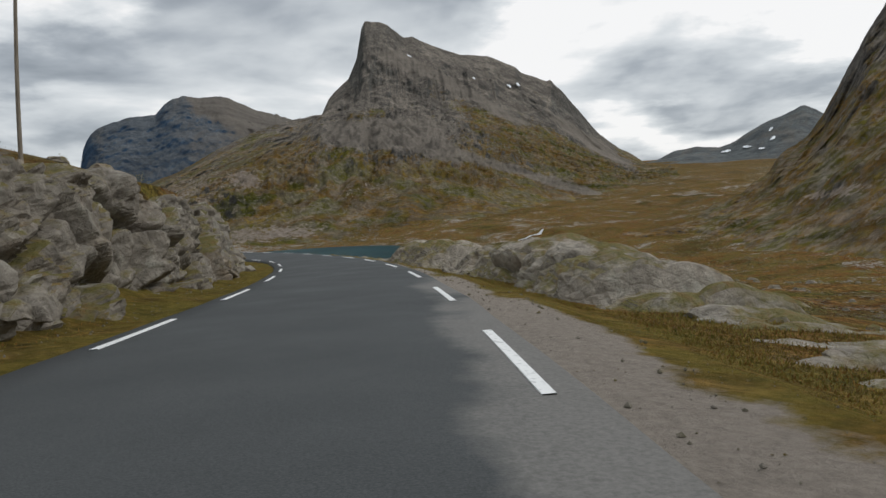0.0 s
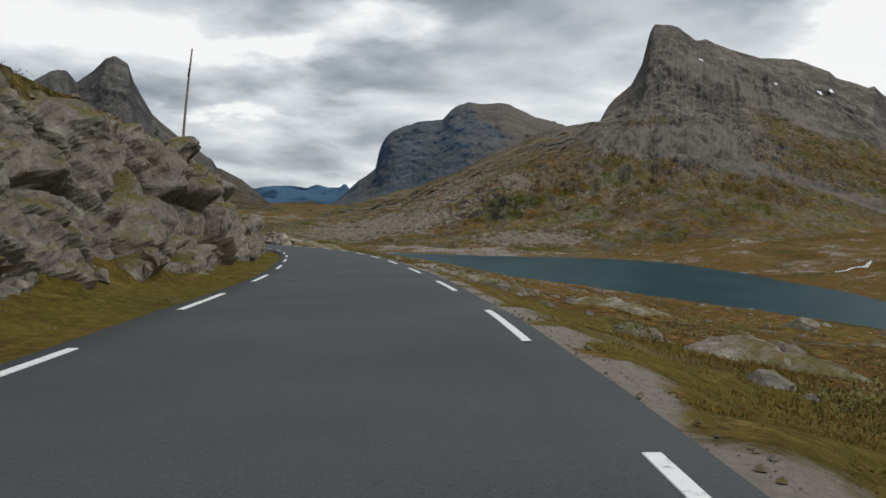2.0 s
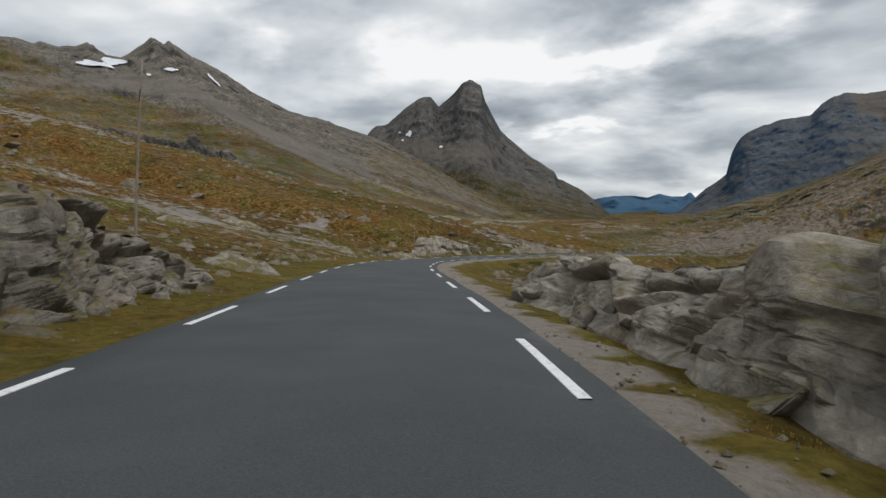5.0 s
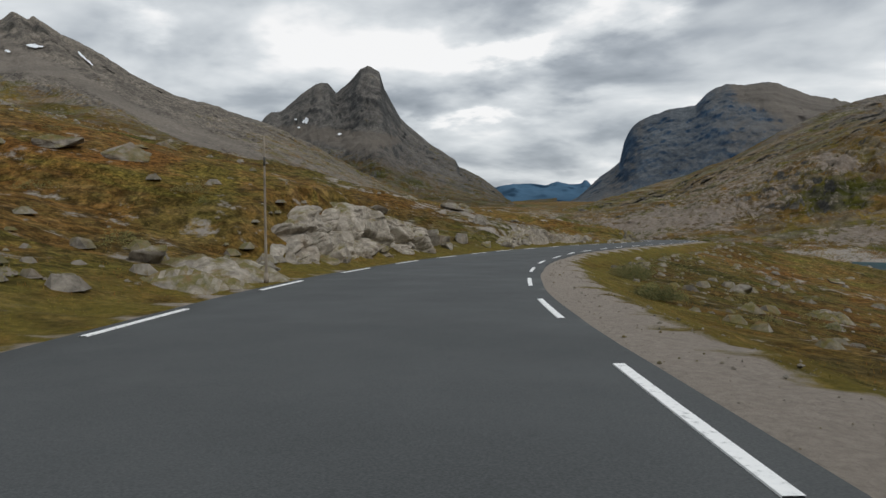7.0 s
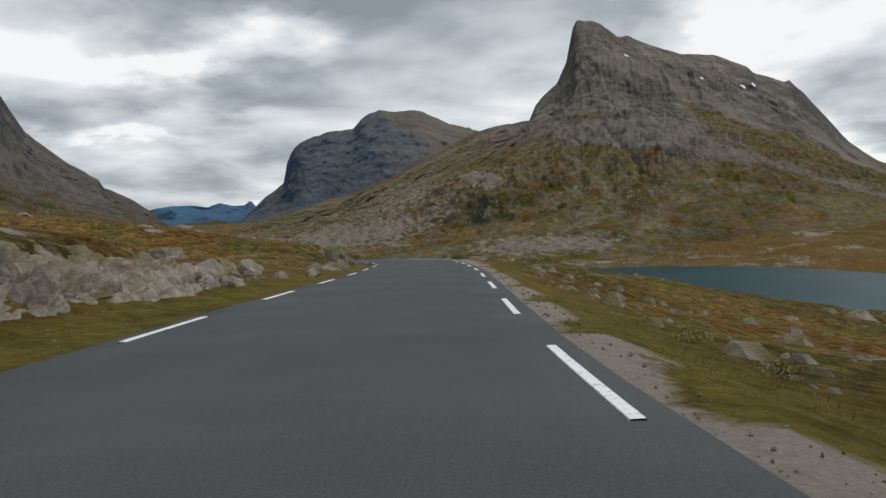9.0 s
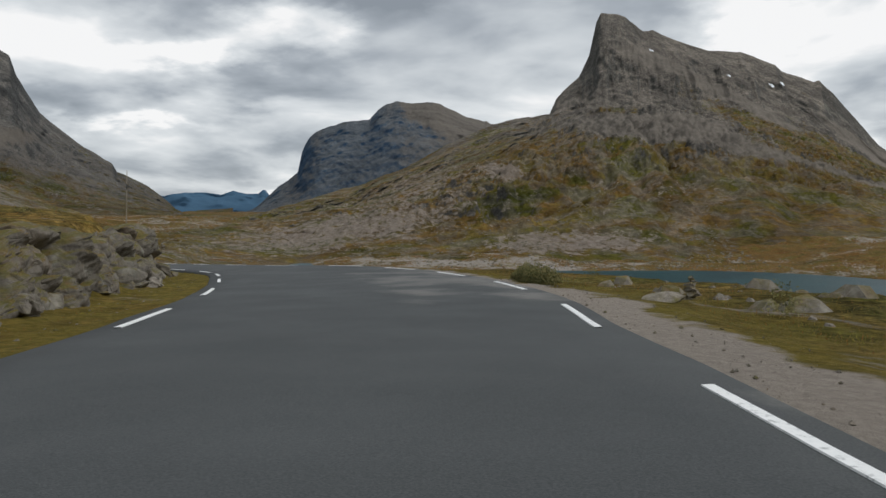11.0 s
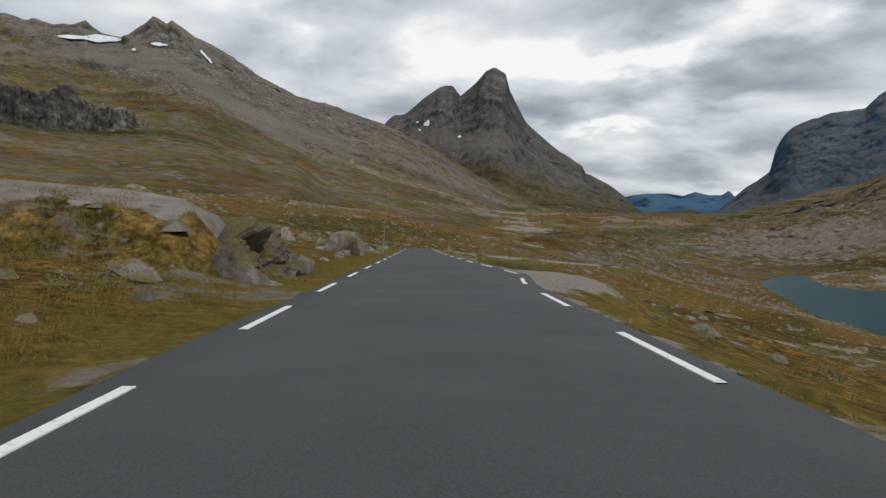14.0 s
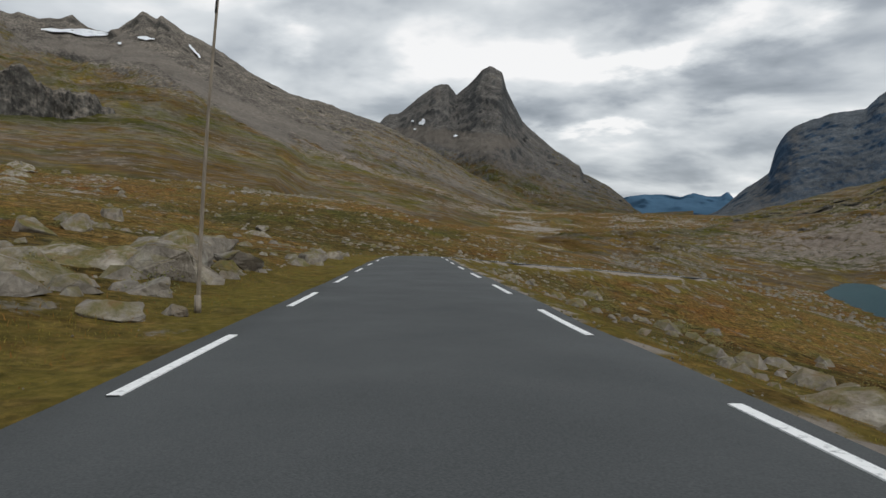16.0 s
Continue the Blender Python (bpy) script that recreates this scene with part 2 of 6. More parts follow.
def mat_rock(name="rock", moss_from=0.44, pale=0.76):
    m = Mat(name, 0.9, 0.25)
    col = m.mix(1.0, rock_colors(m), (1.12 * pale, 1.08 * pale, 1.01 * pale), "MULTIPLY")
    lichen = m.ramp(m.noise(1.3, 7, 0.62), [(0.56, 0.0), (0.66, 1.0)])
    up = m.ramp(m.axis(2, True), [(0.45, 0.0), (0.8, 1.0)])
    moss = m.math("MULTIPLY", up, m.ramp(m.noise(0.55, 8, 0.68), [(moss_from, 0.0), (moss_from + 0.1, 1.0)]))
    run = m.ramp(m.noise(0.8, 7, 0.65, m.scaled((1, 1, 0.22))), [(0.50, 0.0), (0.62, 1.0)])
    col = m.mix(m.math("MULTIPLY", run, 0.35), col, m.mix(1.0, col, (0.45, 0.42, 0.39), "MULTIPLY"))
    rust = m.ramp(m.noise(0.45, 7, 0.65), [(0.54, 0.0), (0.66, 1.0)])
    col = m.mix(m.math("MULTIPLY", rust, 0.4), col, (0.20, 0.135, 0.075))
    col = m.mix(m.math("MULTIPLY", lichen, 0.35), col, (0.34, 0.34, 0.29))
    col = m.mix(m.math("MULTIPLY", moss, 0.85), col, m.ramp(m.noise(3, 5, 0.7), [(0.3, (0.060, 0.062, 0.010)), (0.5, (0.125, 0.105, 0.018)), (0.7, (0.16, 0.085, 0.02))]))
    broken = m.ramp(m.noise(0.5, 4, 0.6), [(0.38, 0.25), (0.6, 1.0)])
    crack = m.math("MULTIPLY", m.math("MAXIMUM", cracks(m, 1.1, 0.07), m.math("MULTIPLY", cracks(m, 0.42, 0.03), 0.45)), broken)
    col = m.mix(m.math("MULTIPLY", crack, 0.16), col, (0.065, 0.056, 0.038))  # dark lines in the colour, standing in for shade inside the joints
    m.color(col)
    h = m.math("ADD", m.noise(5, 8, 0.68), m.math("MULTIPLY", m.noise(1.6, 6, 0.6), 1.2))
    h = m.math("SUBTRACT", h, m.math("MULTIPLY", crack, 0.3))
    m.bump(h, 0.9, 0.09)
    return m.m


def turf_colors(m):
    """Autumn moor: patches of rust, straw and olive at three sizes, with dark heather between."""
    c = m.noise(7, 5, 0.65)
    red = m.attr("rusty")
    field = m.math("ADD", m.math("MULTIPLY", m.noise(0.035, 7, 0.62, distort=0.6), 0.55), m.math("MULTIPLY", m.noise(0.21, 7, 0.66, distort=0.4), 0.45))
    col = m.ramp(field, [(0.34, (0.056, 0.058, 0.016)), (0.41, (0.098, 0.086, 0.024)), (0.46, (0.150, 0.088, 0.026)), (0.50, (0.158, 0.066, 0.018)), (0.55, (0.142, 0.098, 0.032)), (0.61, (0.104, 0.096, 0.024)), (0.68, (0.062, 0.064, 0.016))])
    gold = m.ramp(field, [(0.36, (0.066, 0.068, 0.016)), (0.44, (0.130, 0.112, 0.028)), (0.50, (0.175, 0.130, 0.034)), (0.56, (0.138, 0.122, 0.028)), (0.64, (0.078, 0.082, 0.018))])
    col = m.mix(red, gold, col)
    tuft = m.ramp(m.noise(0.8, 7, 0.68), [(0.40, (0.036, 0.034, 0.013)), (0.5, (0.125, 0.094, 0.030)), (0.61, (0.25, 0.180, 0.078))])
    col = m.mix(0.42, col, tuft)
    moss = m.ramp(m.noise(0.13, 8, 0.7, distort=0.6), [(0.53, 0.0), (0.61, 1.0)])
    col = m.mix(m.math("MULTIPLY", moss, 0.7), col, m.ramp(c, [(0.35, (0.080, 0.082, 0.016)), (0.65, (0.165, 0.145, 0.036))]))
    rust = m.ramp(m.noise(0.075, 8, 0.7, m.scaled((1, 1, 3)), 0.6), [(0.54, 0.0), (0.62, 1.0)])
    col = m.mix(m.math("MULTIPLY", rust, m.math("ADD", m.math("MULTIPLY", red, 0.5), 0.15)), col, m.ramp(c, [(0.35, (0.090, 0.036, 0.010)), (0.65, (0.200, 0.092, 0.026))]))
    bog = m.ramp(m.noise(0.011, 7, 0.62, distort=0.7), [(0.40, (0.52, 0.58, 0.55)), (0.47, (0.95, 0.90, 0.88)), (0.55, (1.02, 0.98, 0.98)), (0.62, (0.60, 0.66, 0.58))])
    col = m.mix(0.85, col, bog, "MULTIPLY")
    heath = m.ramp(m.noise(0.3, 8, 0.7, distort=0.8), [(0.56, 0.0), (0.64, 1.0)])
    col = m.mix(m.math("MULTIPLY", heath, m.math("ADD", m.math("MULTIPLY", red, 0.45), 0.25)), col, (0.050, 0.038, 0.020))
    col = m.mix(0.75, col, m.ramp(m.noise(2.1, 6, 0.68, distort=0.4), [(0.40, (0.35, 0.36, 0.36)), (0.5, (1.0, 1.0, 1.0)), (0.60, (1.75, 1.7, 1.65))]), "MULTIPLY")
    return m.mix(0.6, col, m.ramp(c, [(0.36, (0.34, 0.34, 0.33)), (0.64, (1.45, 1.42, 1.30))]), "MULTIPLY")


def mat_ground():
    m = Mat("moor_ground", 0.95, 0.04)
    turf = turf_colors(m)
    rock = m.mix(0.4, rock_colors(m, 0.5), (0.27, 0.236, 0.20))
    green = m.math("MULTIPLY", m.attr("verge"), m.ramp(m.noise(0.9, 6, 0.65), [(0.34, 0.2), (0.55, 1.0)]))
    turf = m.mix(m.math("MULTIPLY", green, 0.85), turf, m.ramp(m.noise(5, 6, 0.7), [(0.3, (0.065, 0.062, 0.018)), (0.5, (0.140, 0.113, 0.024)), (0.7, (0.22, 0.160, 0.044))]))
    fleck = m.math("MULTIPLY", m.ramp(m.noise(0.22, 9, 0.72, distort=1.0), [(0.575, 0.0), (0.62, 1.0)]), m.ramp(m.noise(0.02, 4), [(0.4, 0.0), (0.55, 1.0)]))
    turf = m.mix(m.math("MULTIPLY", fleck, 0.85), turf, m.ramp(m.noise(1.5, 6, 0.7), [(0.3, (0.08, 0.072, 0.06)), (0.7, (0.29, 0.26, 0.22))]))
    gravel = m.mix(0.6, m.ramp(m.noise(9, 8, 0.75), [(0.3, (0.12, 0.105, 0.092)), (0.7, (0.42, 0.37, 0.315))]), (0.27, 0.235, 0.20))
    edge = m.math("MULTIPLY", m.math("SUBTRACT", m.noise(0.7, 8, 0.68), 0.5), 1.6)
    slabs = m.math("MULTIPLY", m.math("SUBTRACT", m.noise(0.07, 9, 0.72, distort=0.8), 0.5), 1.5)
    rmask = m.ramp(m.math("ADD", m.math("ADD", m.attr("rock"), edge), slabs), [(0.45, 0.0), (0.58, 1.0)])
    gmask = m.ramp(m.math("ADD", m.attr("gravel"), m.math("MULTIPLY", edge, 0.9)), [(0.42, 0.0), (0.6, 1.0)])
    col = m.mix(gmask, m.mix(rmask, turf, rock), gravel)
    m.color(col)
    m.bump(m.math("ADD", m.noise(6, 8, 0.7), m.math("MULTIPLY", m.noise(0.7, 6), 2.0)), 0.8, 0.15)
    return m.m


def mat_mountain(name, lo, hi, green=0.5, tint=(1, 1, 1), relief=9.0, contrast=1.0, scree=1.0, cliff=(0.62, 0.66, 0.70), size=1.0):
    """Grey rock, darker on steep faces for cliff rock and for their shade, put into the colour, with pale scree fans
    down the fall line and moor growing up the gentler lower slopes. lo, hi: heights between which the growth ends.
    """
    m = Mat(name, 0.95, 0.04)
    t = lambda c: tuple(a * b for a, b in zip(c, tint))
    fall = m.n.new("ShaderNodeCombineXYZ")
    m.l.new(m.math("MULTIPLY", m.attr("across"), 0.016 / size), fall.inputs[0])
    m.l.new(m.math("MULTIPLY", m.attr("along"), 0.0028 / size), fall.inputs[1])
    fine = m.scaled(tuple(k * 0.055 / size for k in (1, 1, 1.5)))
    tuft = m.noise(1.0, 9, 0.72, fine, 0.6)
    streak = m.noise(1.0, 8, 0.66, fall.outputs[0], 0.9)
    streak2 = m.noise(3.1, 7, 0.68, fall.outputs[0], 0.5)
    a = m.noise(0.006, 8, 0.62, distort=0.4)
    b = m.noise(0.03, 9, 0.7, m.scaled((1, 1, 0.45)))
    c = m.noise(0.16, 8, 0.72)
    k = min(1.0, contrast * 1.6)
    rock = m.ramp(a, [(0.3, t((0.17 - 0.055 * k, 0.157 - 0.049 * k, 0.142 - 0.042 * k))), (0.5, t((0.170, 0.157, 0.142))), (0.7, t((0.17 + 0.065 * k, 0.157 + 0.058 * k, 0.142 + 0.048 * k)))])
    rock = m.mix(0.70 * contrast, rock, m.ramp(b, [(0.32, (0.35, 0.35, 0.35)), (0.5, (0.95, 0.95, 0.95)), (0.68, (1.6, 1.58, 1.55))]), "MULTIPLY")
    rock = m.mix(0.7 * contrast, rock, m.ramp(c, [(0.38, (0.3, 0.3, 0.31)), (0.5, (0.95, 0.95, 0.95)), (0.62, (1.9, 1.88, 1.84))]), "MULTIPLY")
    dip = m.n.new("ShaderNodeMapping")
    dip.inputs["Rotation"].default_value, dip.inputs["Scale"].default_value = (0.28, -0.22, 0.4), (0.28, 0.28, 2.6)
    m.l.new(m.pos, dip.inputs["Vector"])
    strata = m.noise(0.022, 9, 0.7, dip.outputs[0], 0.6)
    bed = m.n.new("ShaderNodeCombineXYZ")
    m.l.new(m.math("MULTIPLY", m.attr("across"), 0.0032 / size), bed.inputs[0])
    m.l.new(m.math("MULTIPLY", m.attr("bed"), 15.0), bed.inputs[1])
    lines = m.noise(1.0, 9, 0.68, bed.outputs[0], 0.35)
    rock = m.mix(0.40 * contrast, rock, m.ramp(m.math("MULTIPLY", m.math("ADD", strata, m.math("MULTIPLY", lines, 2.0)), 0.3333), [(0.38, (0.45, 0.45, 0.45)), (0.5, (1.0, 1.0, 1.0)), (0.62, (1.7, 1.66, 1.6))]), "MULTIPLY")
    rock = m.mix(0.18 * contrast, rock, m.ramp(streak2, [(0.34, (0.55, 0.55, 0.55)), (0.5, (1.0, 1.0, 1.0)), (0.66, (1.5, 1.48, 1.44))]), "MULTIPLY")
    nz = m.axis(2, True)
    # steep faces: darker cliff rock, with less skylight also multiplied into the colour
    steep_shade = m.ramp(nz, [(0.50, 1.0), (0.80, 0.0)])
    rock = m.mix(steep_shade, rock, m.mix(1.0, rock, cliff, "MULTIPLY"))
    fan = m.math("MULTIPLY", m.ramp(streak, [(0.49, 0.0), (0.62, 1.0)]), m.ramp(nz, [(0.62, 0.0), (0.8, 1.0)]))
    apron = m.ramp(m.math("ADD", m.attr("scree"), m.math("MULTIPLY", m.math("SUBTRACT", m.math("ADD", streak2, b), 1.0), 1.1)), [(0.32, 0.0), (0.62, 1.0)])
    slabs = m.ramp(m.math("ADD", m.attr("pale"), m.math("MULTIPLY", m.math("SUBTRACT", m.math("ADD", tuft, c), 1.0), 2.2)), [(0.42, 0.0), (0.60, 1.0)])
    veg = m.ramp(m.math("ADD", m.math("MULTIPLY", m.noise(0.009 / size, 6, 0.54), 0.68), m.math("MULTIPLY", lines, 0.32)), [(0.34, t((0.080, 0.086, 0.018))), (0.42, t((0.108, 0.098, 0.022))), (0.48, t((0.150, 0.092, 0.030))), (0.53, t((0.146, 0.112, 0.032))), (0.58, t((0.098, 0.094, 0.020))), (0.66, t((0.076, 0.082, 0.016)))])
    veg = m.mix(0.55, veg, m.ramp(m.noise(0.10, 9, 0.75), [(0.38, (0.3, 0.3, 0.3)), (0.62, (1.75, 1.75, 1.75))]), "MULTIPLY")
    fleck = m.ramp(m.math("ADD", m.math("MULTIPLY", m.noise(0.8, 9, 0.72, fine, 0.8), 0.9), m.math("MULTIPLY", lines, 0.25)), [(0.545, 0.0), (0.60, 1.0)])
    veg = m.mix(0.65 * contrast, veg, m.ramp(lines, [(0.38, (0.42, 0.44, 0.44)), (0.5, (1.0, 1.0, 1.0)), (0.62, (1.6, 1.5, 1.45))]), "MULTIPLY")
    veg = m.mix(m.math("MULTIPLY", fleck, 0.6 * contrast), veg, rock)
    z = m.axis(2)
    hz = m.math("DIVIDE", m.math("SUBTRACT", hi, z), float(hi - lo), True)
    slope = m.ramp(nz, [(0.5, 0.0), (0.78, 1.0)])
    patch = m.math("ADD", m.math("SUBTRACT", m.noise(0.012, 9, 0.7), 0.5), m.math("ADD", m.math("SUBTRACT", tuft, 0.5), m.math("MULTIPLY", m.math("SUBTRACT", streak, 0.5), -0.5)))
    cover = m.math("ADD", m.math("MULTIPLY", m.math("MULTIPLY", hz, slope), green * 2.0), m.math("SUBTRACT", m.attr("moor"), m.attr("scree")))
    mask = m.math("ADD", cover, m.math("MULTIPLY", patch, 1.9))
    mask = m.ramp(mask, [(0.40, 0.0), (0.66, 1.0)])
    col = m.mix(mask, rock, veg)
    g = sum(tint) / 3
    loose = m.mix(0.5, (0.215 * g, 0.188 * g, 0.158 * g), m.ramp(c, [(0.3, (0.09 * g, 0.083 * g, 0.075 * g)), (0.7, (0.33 * g, 0.298 * g, 0.26 * g))]))
    loose = m.mix(0.5, loose, m.ramp(lines, [(0.38, (0.55, 0.54, 0.52)), (0.5, (1.0, 1.0, 1.0)), (0.62, (1.4, 1.38, 1.36))]), "MULTIPLY")
    up = m.math("MULTIPLY", m.math("DIVIDE", m.math("SUBTRACT", z, lo), float(hi - lo) * 0.28, True), 0.85 * scree)
    col = m.mix(m.math("MULTIPLY", fan, up), col, loose)
    col = m.mix(m.math("MULTIPLY", apron, 0.9), col, m.mix(0.35, loose, (0.195 * g, 0.172 * g, 0.147 * g)))
    bare = m.ramp(c, [(0.3, t((0.15, 0.125, 0.107))), (0.5, t((0.27, 0.235, 0.207))), (0.7, t((0.38, 0.34, 0.305)))])
    col = m.mix(m.math("MULTIPLY", slabs, 0.85), col, bare)
    m.color(col)
    m.bump(m.math("ADD", m.noise(0.05, 9, 0.72), m.math("MULTIPLY", m.noise(0.2, 6, 0.7), 0.3)), 0.8 * contrast, relief)
    return m.m


def mat_water():
    m = Mat("lake_water", 0.30, 0.09)
    m.b.inputs["IOR"].default_value = 1.2
    m.color(m.ramp(m.noise(0.02, 4), [(0.35, (0.010, 0.040, 0.050)), (0.65, (0.016, 0.058, 0.068))]))
    m.bump(m.noise(0.9, 5, 0.6, m.scaled((1, 2.2, 1))), 0.35, 0.12)
    return m.m


ASPHALT, PAINT, ROCK, GROUND, WATER = mat_asphalt(), mat_paint(), mat_rock(), mat_ground(), mat_water()
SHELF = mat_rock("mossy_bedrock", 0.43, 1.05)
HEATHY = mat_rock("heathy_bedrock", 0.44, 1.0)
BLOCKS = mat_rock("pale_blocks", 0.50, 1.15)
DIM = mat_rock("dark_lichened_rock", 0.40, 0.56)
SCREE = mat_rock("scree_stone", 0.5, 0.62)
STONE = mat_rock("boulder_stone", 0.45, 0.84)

# ---------------------------------------------------------------- the road's plan


def spline(keys, n=8):
    """Catmull-Rom through 2D or 3D keys."""
    k = np.array(keys, float)
    k = np.vstack([2 * k[0] - k[1], k, 2 * k[-1] - k[-2]])
    out = []
    for i in range(1, len(k) - 2):
        for j in range(n):
            u = j / n
            out.append(0.5 * (2 * k[i] + (k[i + 1] - k[i - 1]) * u + (2 * k[i - 1] - 5 * k[i] + 4 * k[i + 1] - k[i + 2]) * u * u + (3 * k[i] - k[i - 1] - 3 * k[i + 1] + k[i + 2]) * u ** 3))
    out.append(k[-2])
    return np.array(out)


EYE_H = 1.15
line_keys = [(1.9, -42), (1.1, -21)] + [(p[1], p[2]) for p in PATH]
ex, ey = PATH[-1][1], PATH[-1][2]
for ahead, across in ((18, 0), (40, 0), (62, 0.5), (80, 4), (94, 12), (104, 24), (116, 42), (134, 58), (160, 68), (200, 74)):
    line_keys.append((ex - 0.822 * ahead + 0.569 * across, ey + 0.569 * ahead + 0.822 * across))
axis_pts = spline(line_keys, 14)
seg = np.hypot(*np.diff(axis_pts, axis=0).T)
arc = np.concatenate([[0], np.cumsum(seg)])
S0 = arc[28]
STEP = 1.5
stations = np.arange(0, arc[-1], STEP)
ROAD_X = np.interp(stations, arc, axis_pts[:, 0])
ROAD_Y = np.interp(stations, arc, axis_pts[:, 1])
ROAD_S = stations - S0
tx, ty = np.gradient(ROAD_X), np.gradient(ROAD_Y)
tl = np.hypot(tx, ty)
RIGHT_X, RIGHT_Y = ty / tl, -tx / tl
path_s = [arc[28 + 14 * i] - S0 for i in range(len(PATH))]
END_S = path_s[-1]
end_z = PATH[-1][3] - EYE_H
ROAD_Z = np.interp(ROAD_S, [-60] + path_s + [END_S + 55, END_S + 80, END_S + 120, END_S + 240],
                   [4.5] + [p[3] - EYE_H for p in PATH] + [end_z - 2.75, end_z - 4.6, end_z - 8.4, end_z - 20])
ROAD_Z = np.convolve(np.pad(ROAD_Z, 6, mode="edge"), np.ones(13) / 13, "valid")
EDGE_S = [-60, 2, 12, 22, 46, 54, 62, 74, 84, 104, 112, 120, 135, 143, 160, 200, 214, 226, 237, 249, 258, 268, 285, 316, 322, 326, 331, 336, 341, 348.5, 352, 356, 361, 366, 372, 380, 400, 406, 412, 420, 448, 458, 800]
EDGE_L = [-3.81, -3.81, -3.75, -3.54, -2.97, -3.27, -3.29, -3.12, -3.14, -2.85, -2.92, -2.97, -2.93, -3.1, -3.44, -4.32, -4.61, -4.98, -4.84, -4.53, -4.19, -4.12, -4.09, -3.89, -3.87, -3.91, -3.84, -3.77, -3.44, -2.53, -2.29, -2.18, -2.16, -2.16, -2.17, -2.16, -2.28, -2.33, -2.32, -2.25, -2.11, -2.08, -2.1]
EDGE_R = [0.92, 0.92, 0.89, 0.92, 0.98, 1.25, 1.54, 1.59, 1.64, 1.73, 1.56, 1.41, 1.37, 1.26, 1.3, 1.45, 1.49, 1.43, 1.3, 1.25, 1.2, 1.27, 1.61, 2.23, 2.69, 3.45, 3.99, 4.35, 4.7, 4.67, 3.9, 2.78, 2.39, 2.28, 2.3, 2.31, 2.97, 3.67, 3.49, 3.03, 2.19, 2.2, 2.2]
LINE_L = np.interp(ROAD_S, EDGE_S, EDGE_L)
LINE_R = np.interp(ROAD_S, EDGE_S, EDGE_R)


def road_point(s, d, dz=0.0):
    return (float(np.interp(s, ROAD_S, ROAD_X) + d * np.interp(s, ROAD_S, RIGHT_X)),
            float(np.interp(s, ROAD_S, ROAD_Y) + d * np.interp(s, ROAD_S, RIGHT_Y)),
            float(np.interp(s, ROAD_S, ROAD_Z)) + dz)


def road_coords(x, y):
    """Station, signed offset (right positive) and road height of the nearest point of the road's line."""
    x, y = np.ravel(x), np.ravel(y)
    best = np.full(x.shape, 1e18)
    idx = np.zeros(x.shape, int)
    for lo in range(0, len(ROAD_X), 3):
        d = (x - ROAD_X[lo]) ** 2 + (y - ROAD_Y[lo]) ** 2
        n = d < best
        best[n], idx[n] = d[n], lo
    for sh in (-1, 1, 2, -2):
        j = np.clip(idx + sh, 0, len(ROAD_X) - 1)
        d = (x - ROAD_X[j]) ** 2 + (y - ROAD_Y[j]) ** 2
        n = d < best
        best[n], idx[n] = d[n], j[n]
    dx, dy = x - ROAD_X[idx], y - ROAD_Y[idx]
    off = dx * RIGHT_X[idx] + dy * RIGHT_Y[idx]
    along = np.clip(dx * -RIGHT_Y[idx] + dy * RIGHT_X[idx], -2, 2)
    dist = np.sqrt(best)
    sign = np.where(off >= 0, 1.0, -1.0)
    side = np.clip(off / np.maximum(dist, 0.01), -1, 1)
    return ROAD_S[idx] + along, sign * np.maximum(np.abs(off), np.where(dist > 3, dist, 0)), np.interp(ROAD_S[idx] + along, ROAD_S, ROAD_Z), side


# ---------------------------------------------------------------- ground
LAKE_Z = -55.0
LAKE = spline([(78, 395), (76, 440), (58, 505), (24, 560), (-10, 615), (-60, 665), (-120, 682), (-190, 668), (-250, 656), (-300, 652), (-345, 642), (-362, 656), (-385, 692), (-408, 722), (-424, 708), (-396, 660), (-372, 620), (-340, 578), (-314, 545), (-290, 527), (-250, 503), (-205, 488), (-160, 472), (-115, 447), (-60, 446), (0, 412), (45, 385), (66, 362), (78, 395)], 6)[:-1]


def lake_distance(x, y):
    """Metres from the lake's shore, negative inside."""
    px, py = LAKE[:, 0], LAKE[:, 1]
    qx, qy = np.roll(px, -1), np.roll(py, -1)
    best = np.full(np.shape(x), 1e18)
    inside = np.zeros(np.shape(x), bool)
    for a, b, c, d in zip(px, py, qx, qy):
        ex, ey = c - a, d - b
        t = np.clip(((x - a) * ex + (y - b) * ey) / (ex * ex + ey * ey + 1e-9), 0, 1)
        best = np.minimum(best, (x - a - t * ex) ** 2 + (y - b - t * ey) ** 2)
        cross = (b > y) != (d > y)
        inside ^= cross & (x < (c - a) * (y - b) / (d - b + 1e-12) + a)
    r = np.sqrt(best)
    return np.where(inside, -r, r)


